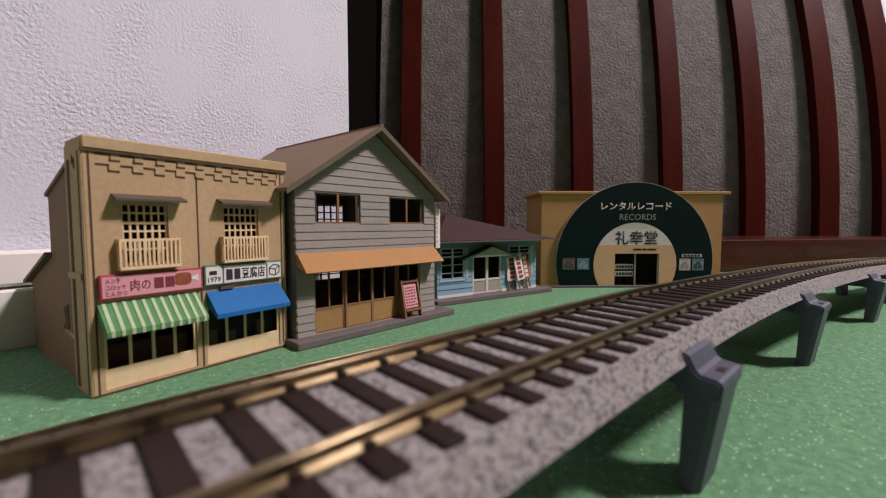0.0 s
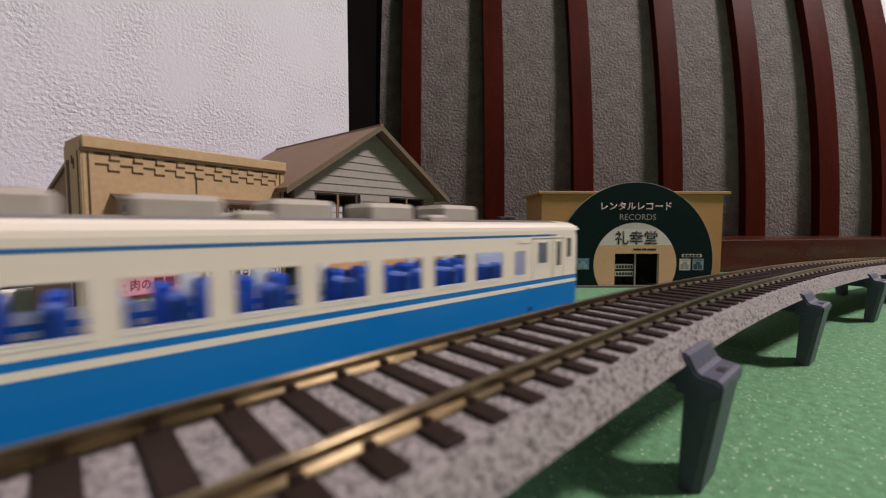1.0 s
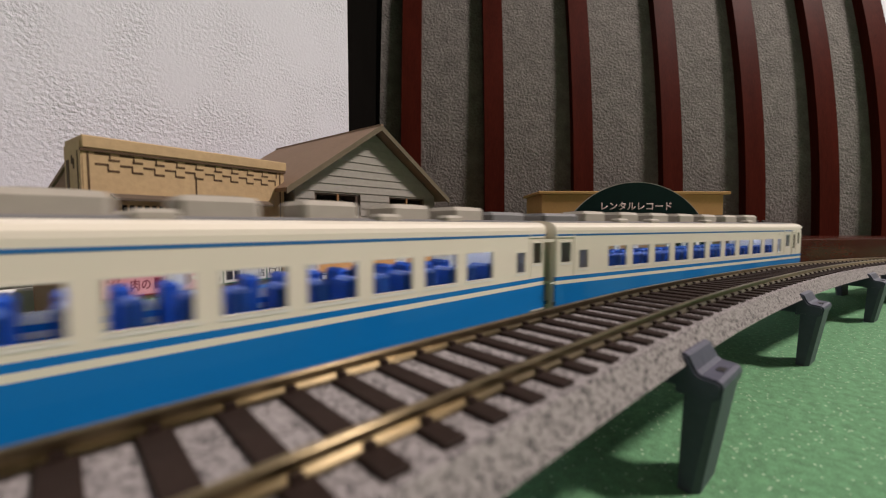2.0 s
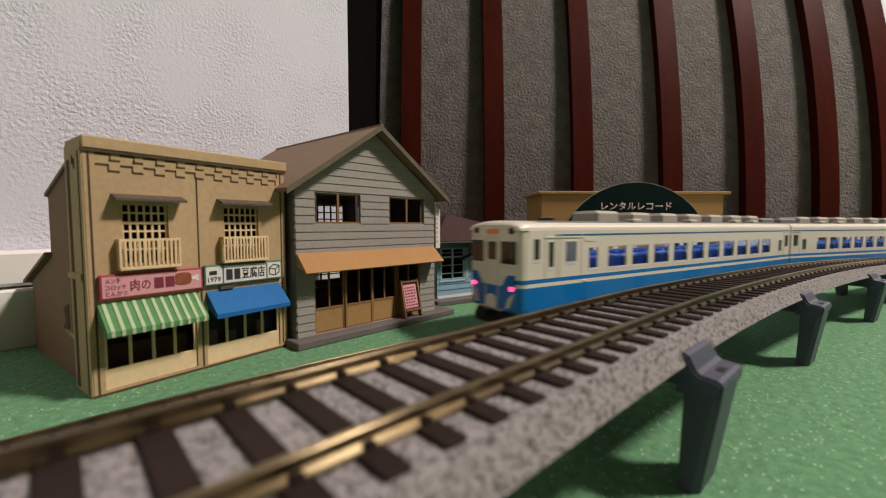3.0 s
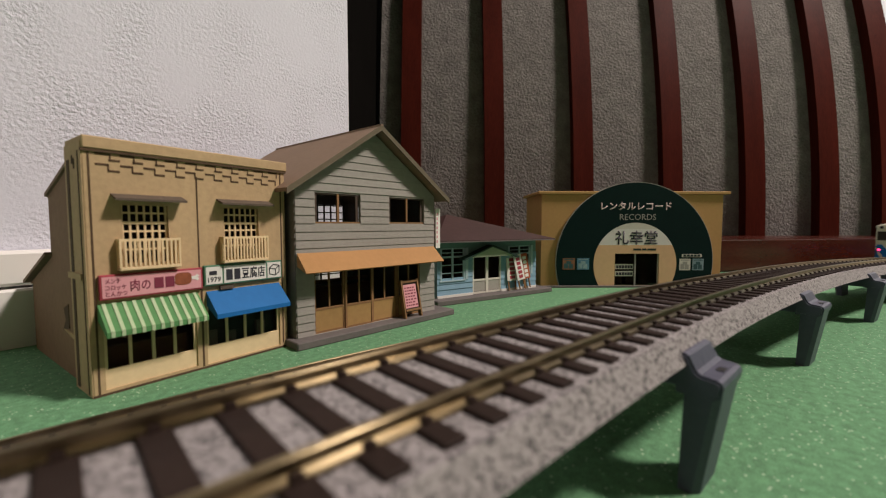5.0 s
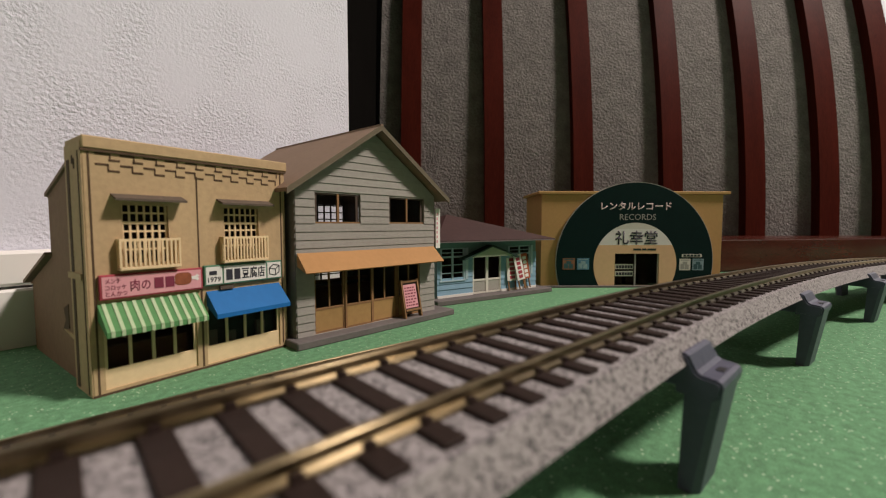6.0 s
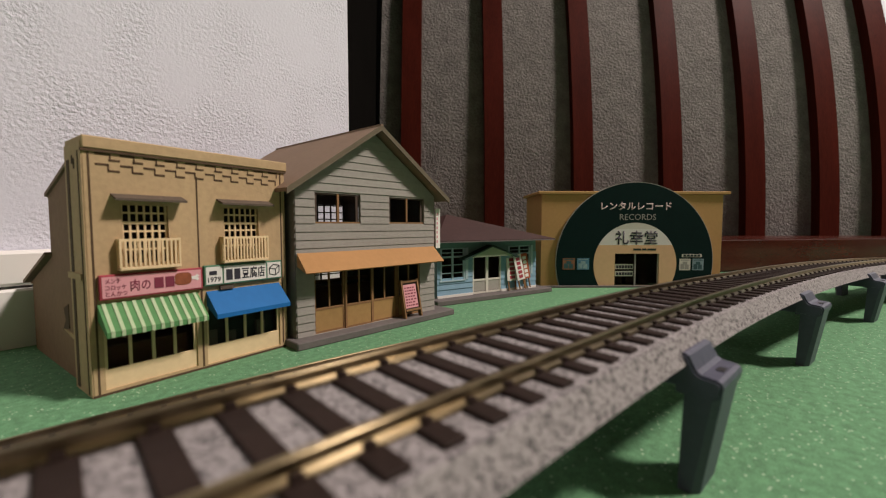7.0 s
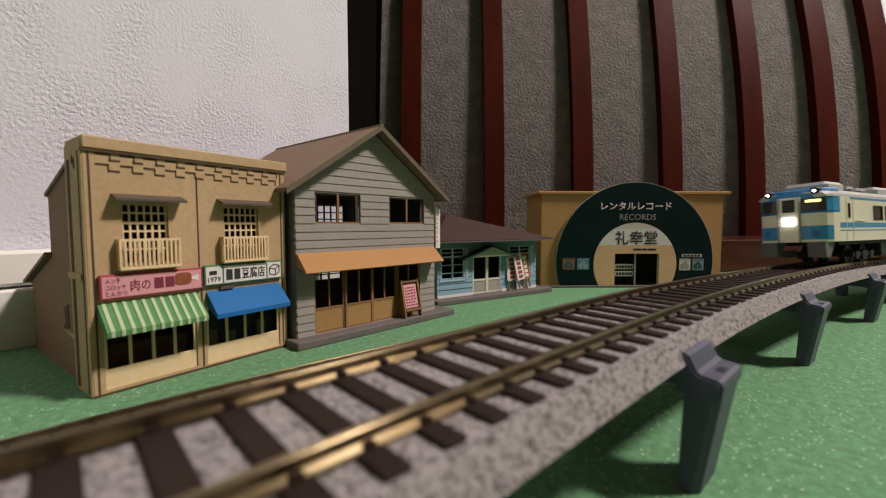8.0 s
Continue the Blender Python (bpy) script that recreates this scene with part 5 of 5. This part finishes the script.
        box_part("wiper", (hx + 0.0004, hx + 0.0007, y - 0.0002, y + 0.0002, 0.0310, 0.0370), BLACK, w)
        box_part("tail_lamp", (hx - 0.0006, hx + 0.0009, c * 0.0133 - 0.0010, c * 0.0133 + 0.0010, 0.0190, 0.0210), RED_LAMP, lower, "lit red tail lamp", bevel=0.0005)
        box_part("head_lamp", (hx - 0.0060, hx + 0.0003, c * 0.0122 - 0.0016, c * 0.0122 + 0.0016, 0.0436, 0.0466), BLACK, roof, "dark head lamp", bevel=0.0008)
    box_part("cab_door_window", (hx - 0.0010, hx + 0.0005, -0.0030, 0.0030, 0.0320, 0.0402), CAB_GLASS, upper, "dark door window", bevel=0.0004)
    for y in (-0.0045, 0.0043):
        box_part("door_edge", (hx, hx + 0.0004, y, y + 0.0002, 0.0140, 0.0420), CREAM, upper)
    box_part("destination_board", (hx - 0.0030, hx + 0.0006, -0.0040, 0.0040, 0.0438, 0.0458), ORANGE_LAMP, roof, "dim orange destination board", bevel=0.0003)
    poly_part("buffer_beam", [(0.0040, 0.0100), (0.0040, 0.0128), (0.0030, 0.0150), (0.0012, 0.0162), (-0.0012, 0.0162), (-0.0030, 0.0150), (-0.0040, 0.0128), (-0.0040, 0.0100)], hx - 0.0005, hx + 0.0008, CREAM, lower, "cream coupler surround", axis="x")
    box_part("step_plate", (hx - 0.0005, hx + 0.0014, -0.0085, 0.0085, 0.0096, 0.0104), PANEL_GREY, lower, "pale grey step")
    for c in (-1, 1):
        poly_part("blue_cheek", [(c * 0.0150, 0.0206), (c * 0.0150, 0.0258), (c * 0.0108, 0.0258), (c * 0.0070, 0.0206)][::c], hx - 0.0030, hx + 0.0003, BLUE, upper, "blue patch rising to the corner", axis="x")
        poly_part("cream_flash", [(c * 0.0144, 0.0160), (c * 0.0144, 0.0182), (c * 0.0108, 0.0150), (c * 0.0096, 0.0112), (c * 0.0118, 0.0112)][::c], hx - 0.0030, hx + 0.0003, PAPER_DIM, lower, "pale flash under the lamp", axis="x")
    box_part("coupler", (hx - 0.004, hx + 0.0055, -0.0016, 0.0016, 0.0062, 0.0096), UNDER, t, "black coupler", bevel=0.0004)
    poly_part("snow_plough", [mm(0, 9.5), mm(0, 2.6), mm(3.5, 2.2), mm(4.2, 5.5), mm(2.0, 9.5)], -0.0125, 0.0125, UNDER, t, axis="y").location.x = hx - 0.004
    # gangway end
    bm = bmesh.new()
    box(bm, -hx, -hx + 0.0009, -HALF_W + 0.0009, HALF_W - 0.0009, 0.0090, eave)
    part("end_wall", bm, CREAM, t)
    box_part("gangway", (-hx - 0.0026, -hx, -0.0070, 0.0070, 0.0090, 0.0400), GANG, t, "brown-grey gangway bellows", bevel=0.0006)
    # inside
    box_part("car_floor", (-hx + 0.001, x1, -HALF_W + 0.001, HALF_W - 0.001, 0.0092, 0.0118), SEAT, t, "blue interior floor")
    box_part("inner_ceiling", (-hx + 0.001, x1, -HALF_W + 0.001, HALF_W - 0.001, 0.0440, 0.0448), INNER, t)
    box_part("light_strip", (-hx + 0.020, x1 - 0.030, -0.0012, 0.0012, 0.0432, 0.0440), STRIP, t, "lit interior strip")
    for x in (hx - 0.0142, hx - 0.0243, hx - 0.0412, -hx + 0.0240, -hx + 0.0112):
        box_part("partition", (x - 0.0004, x + 0.0004, -HALF_W + 0.001, HALF_W - 0.001, 0.0118, 0.0440), INNER, t)
    bm = bmesh.new()
    box(bm, -0.0046, 0.0046, -0.0052, 0.0050, 0.0, 0.0080, bevel=0.0008)
    box(bm, -0.0020, 0.0020, -0.0052, 0.0050, 0.0080, 0.0205, bevel=0.0009)
    me = bpy.data.meshes.new("seat")
    bm.to_mesh(me)
    bm.free()
    me.materials.append(SEAT)
    for i in range(21):
        x = hx - 0.0540 - i * 0.01015
        for y in (-0.0122, 0.0122):
            s = new("seat", me)
            s.parent = t
            s.matrix_basis = pose(x, y, 0.0118)
    # below
    for x in (-0.088, 0.088):
        bogie(t, x)
    for a, b, w in ((-0.058, -0.030, 0.0165), (-0.026, 0.010, 0.0160), (0.016, 0.036, 0.0165), (0.042, 0.062, 0.0150)):
        box_part("underfloor_box", (a, b, -w, w, 0.0032, 0.0092), UNDER, t, bevel=0.0005)
    box_part("underframe", (-hx + 0.002, hx - 0.008, -0.0172, 0.0172, 0.0080, 0.0091), UNDER, t)
    return t


EXP_W = 0.0170


def express_car():
    t = thing("express_railcar", Matrix.Identity(4), "ivory express railcar with sky blue bands and lit headlamps", "model railcar")
    hx, x1 = CAR / 2, CAR / 2 - 0.0150
    eave, crown = 0.0396, 0.0446
    wins = [(26.0, 29.0, 27.5, 36.0)] + [(64.0 + i * 20.0, 80.0 + i * 20.0, 26.5, 35.5) for i in range(10)]
    holes = [(hx - b * 0.001, hx - a * 0.001, c * 0.001, d * 0.001) for a, b, c, d in wins]
    for c in (-1, 1):
        out = c * EXP_W
        y0, y1 = sorted((out, c * (EXP_W - 0.0009)))
        bm = bmesh.new()
        holed(bm, -hx, x1, 0.0145, eave, y0, y1, holes)
        side = part("side", bm, EXP_CREAM, t, "glossy ivory side")
        q = sorted((out, out + c * 0.00008))
        box_part("wide_band", (-hx, x1, *q, 0.0222, 0.0250), EXP_BLUE, side, "sky blue band")
        box_part("thin_band", (-hx, x1, *q, 0.0203, 0.0209), EXP_BLUE, side, "thin sky blue line")
        box_part("top_band", (-hx, x1 - 0.014, *q, 0.0384, 0.0396), EXP_BLUE, side, "sky blue line under the roof")
        for a, b, z0, z1 in holes:
            w = box_part("window", (a, b, *sorted((out - c * 0.0004, out - c * 0.0006)), z0, z1), CAB_GLASS, side, "dark window")
            bm = bmesh.new()
            r = sorted((out - c * 0.0009, out + c * 0.0002))
            for g in ((a, b, z0, z0 + 0.0006), (a, b, z1 - 0.0006, z1), (a, a + 0.0006, z0 + 0.0006, z1 - 0.0006), (b - 0.0006, b, z0 + 0.0006, z1 - 0.0006)):
                box(bm, g[0], g[1], *r, g[2], g[3])
            part("window_frame", bm, BLACK, w)
        for a in (0.0235, 0.0330):
            box_part("door_edge", (hx - a - 0.0002, hx - a + 0.0002, *sorted((out, out + c * 0.0002)), 0.0150, 0.0385), EXP_CREAM, side)
        box_part("grab_rail", (hx - 0.050, hx - 0.036, *sorted((out + c * 0.0003, out + c * 0.0006)), 0.0262, 0.0266), PAPER, side)
    prof = roof_profile(eave, crown, EXP_W)
    rings = [[(x, y * k, eave + (z - eave) * h) for y, z in prof] for x, k, h in ((-hx, 1, 1), (x1, 1, 1), (hx - 0.009, 0.99, 0.95), (hx - 0.005, 0.96, 0.80), (hx - 0.0022, 0.91, 0.60))]
    roof = part("roof", loft(rings), EXP_ROOF, t, "pale grey roof")
    for a, b, h in ((20, 44, 5.0), (52, 62, 3.4), (66, 80, 3.0), (96, 130, 5.0), (146, 180, 5.0), (200, 240, 5.0)):
        bm = bmesh.new()
        box(bm, hx - b * 0.001, hx - a * 0.001, -0.0105, 0.0105, crown - 0.0018, crown + h * 0.001, bevel=0.0018)
        part("roof_cooler", bm, EXP_ROOF if h == 5.0 else ROOF_GREY, roof, "grey roof unit")
    nose = [(x1, EXP_W), (hx - 0.0075, EXP_W - 0.0003), (hx - 0.0040, EXP_W - 0.0018), (hx - 0.0018, EXP_W - 0.0045), (hx - 0.0006, EXP_W - 0.0080), (hx, EXP_W - 0.0118), (hx, 0.002)]
    lo = part("cab_lower", loft([plan(nose, 0.0145, 0.0003), plan(nose, 0.0150), plan(nose, 0.0310)]), EXP_CREAM, t, "ivory cab end")
    mid = part("cab_glazing", loft([plan(nose, 0.0310), plan(nose, 0.0322, 0.0002), plan(nose, 0.0390, 0.0010)]), CAB_GLASS, t, "dark wraparound cab windows")
    hi = part("cab_brow", loft([plan(nose, 0.0390, 0.0008), plan(nose, 0.0410, 0.0012), plan(nose, 0.0440, 0.0030), plan(nose, 0.0448, 0.0048)]), BROW, t, "bright blue brow")
    pillar = [(x + 0.0001, -(w + 0.0001)) for x, w in nose[0:3]]
    for c in (-1, 1):
        pts = [(x, -c * y) for x, y in pillar]
        part("blue_pillar", loft([[(x, y, z) for x, y in pts] + [(x - 0.0006, y * 0.96, z) for x, y in pts[::-1]] for z in (0.0312, 0.0392)]), EXP_BLUE, mid, "blue window pillar")
        pts = [(x + 0.0001, -c * (w + 0.0001)) for x, w in nose[1:6]]
        part("blue_corner", loft([[(x, y, z) for x, y in pts] + [(x - 0.0006, y * 0.96, z) for x, y in pts[::-1]] for z in (0.0160, 0.0236)]), EXP_BLUE, lo, "sky blue corner")
        pts = [(x + 0.00015, -c * (w + 0.0001)) for x, w in nose[0:6]]
        part("window_line", loft([[(x, y, z) for x, y in pts] + [(x - 0.0006, y * 0.96, z) for x, y in pts[::-1]] for z in (0.0308, 0.0318)]), AWN_BLUE, lo, "bright blue line")
        box_part("head_lamp_case", (hx - 0.0070, hx - 0.0016, c * 0.0108 - 0.0019, c * 0.0108 + 0.0019, 0.0410, 0.0449), BLACK, hi, "black lamp case", bevel=0.0008)
        box_part("head_lamp", (hx - 0.0020, hx - 0.0011, c * 0.0108 - 0.0008, c * 0.0108 + 0.0008, 0.0422, 0.0438), WHITE_LAMP, hi, "lit head lamp", bevel=0.0006)
        box_part("marker_lamp", (hx - 0.0030, hx - 0.0004, c * 0.0110 - 0.0016, c * 0.0110 + 0.0016, 0.0180, 0.0212), STRIPE_BLUE, lo, bevel=0.0004)
        poly_part("skirt", [mm(0, 14.5), mm(-1, 6.0), mm(-6, 6.0), mm(-12, 14.5)], *sorted((c * 0.0070, c * 0.0150)), SKIRT, t, "grey front skirt").location.x = hx - 0.0015
    door = box_part("front_door", (hx - 0.0005, hx + 0.0008, -0.0048, 0.0048, 0.0145, 0.0400), EXP_CREAM, t, "ivory front door", bevel=0.0004)
    for y in (-0.0052, 0.0046):
        box_part("door_post", (hx - 0.0005, hx + 0.0016, y, y + 0.0006, 0.0145, 0.0400), PANEL_GREY, door)
    box_part("door_window", (hx + 0.0009, hx + 0.0012, -0.0028, 0.0028, 0.0318, 0.0388), CAB_GLASS, door, "dark door window")
    box_part("head_sign", (hx + 0.0008, hx + 0.0019, -0.0029, 0.0029, 0.0240, 0.0288), WHITE_LAMP, door, "lit white train sign", bevel=0.0004)
    box_part("cab_board", (hx - 0.0060, hx - 0.0011, 0.0070, 0.0130, 0.0368, 0.0382), YELLOW_LAMP, mid, "lit yellow cab board")
    box_part("coupler", (hx - 0.004, hx + 0.0055, -0.0018, 0.0018, 0.0062, 0.0105), UNDER, t, "black coupler", bevel=0.0004)
    box_part("end_wall", (-hx, -hx + 0.0009, -EXP_W + 0.0009, EXP_W - 0.0009, 0.0145, eave), EXP_CREAM, t)
    box_part("car_floor", (-hx + 0.001, x1, -EXP_W + 0.001, EXP_W - 0.001, 0.0125, 0.0145), UNDER, t)
    for x in (-0.088, 0.088):
        bogie(t, x)
    for a, b, w in ((-0.058, -0.030, 0.0155), (-0.026, 0.010, 0.0150), (0.016, 0.036, 0.0155), (0.042, 0.062, 0.0145)):
        box_part("underfloor_box", (a, b, -w, w, 0.0040, 0.0125), STEEL if a > 0 else UNDER, t, bevel=0.0005)
    return t


CAR, GAP = 0.2946, 0.0055
lead_car = railcar()
rear_car = copy_thing(lead_car, Matrix.Identity(4))
tagged(lead_car, "cream and bright blue model railcar, leading, tail lamps lit")
tagged(rear_car, "cream and bright blue model railcar, trailing, red tail lamps lit")
express = express_car()
express.scale = (0.93, 0.93, 0.93)

# ---- what moves ----
LEAD = [(-0.5, 0.622), (0.0, 0.757), (0.3, 0.840), (0.5, 0.894), (0.7, 0.9515), (1.2, 1.0990), (1.5, 1.1790), (1.7, 1.2330), (3.0, 1.5925), (3.5, 1.7305), (4.0, 1.8660), (4.5, 1.9975), (6.0, 2.40), (8.0, 2.94), (9.0, 3.21)]


def lead_place(time):
    """Where the front of the leading car is on the low line, from the places above by smooth joins."""
    k = next(i for i in range(1, len(LEAD) - 2) if time <= LEAD[i + 1][0] + 1e-6)
    (t0, s0), (t1, s1), (t2, s2), (t3, s3) = LEAD[k - 1:k + 3]
    h, u = t2 - t1, (time - t1) / (t2 - t1)
    m1, m2 = (s2 - s0) / (t2 - t0) * h, (s3 - s1) / (t3 - t1) * h
    return (2 * u ** 3 - 3 * u ** 2 + 1) * s1 + (u ** 3 - 2 * u ** 2 + u) * m1 + (3 * u ** 2 - 2 * u ** 3) * s2 + (u ** 3 - u ** 2) * m2


ABOUT = pose(0, 0, 0, 0, 0, 180)


def motions():
    times = [i * 0.2 for i in range(41)]
    place = [lead_place(time) for time in times]
    walk(lead_car, [(time, LOW.ride(s - CAR / 2, 0.088)) for time, s in zip(times, place)])
    walk(rear_car, [(time, LOW.ride(s - CAR * 1.5 - GAP, 0.088) @ ABOUT) for time, s in zip(times, place)])
    walk(express, [(time, HIGH.ride(1.095 + 0.270 * (8.0 - time) + CAR * 0.465, 0.082) @ ABOUT) for time in times])


motions()
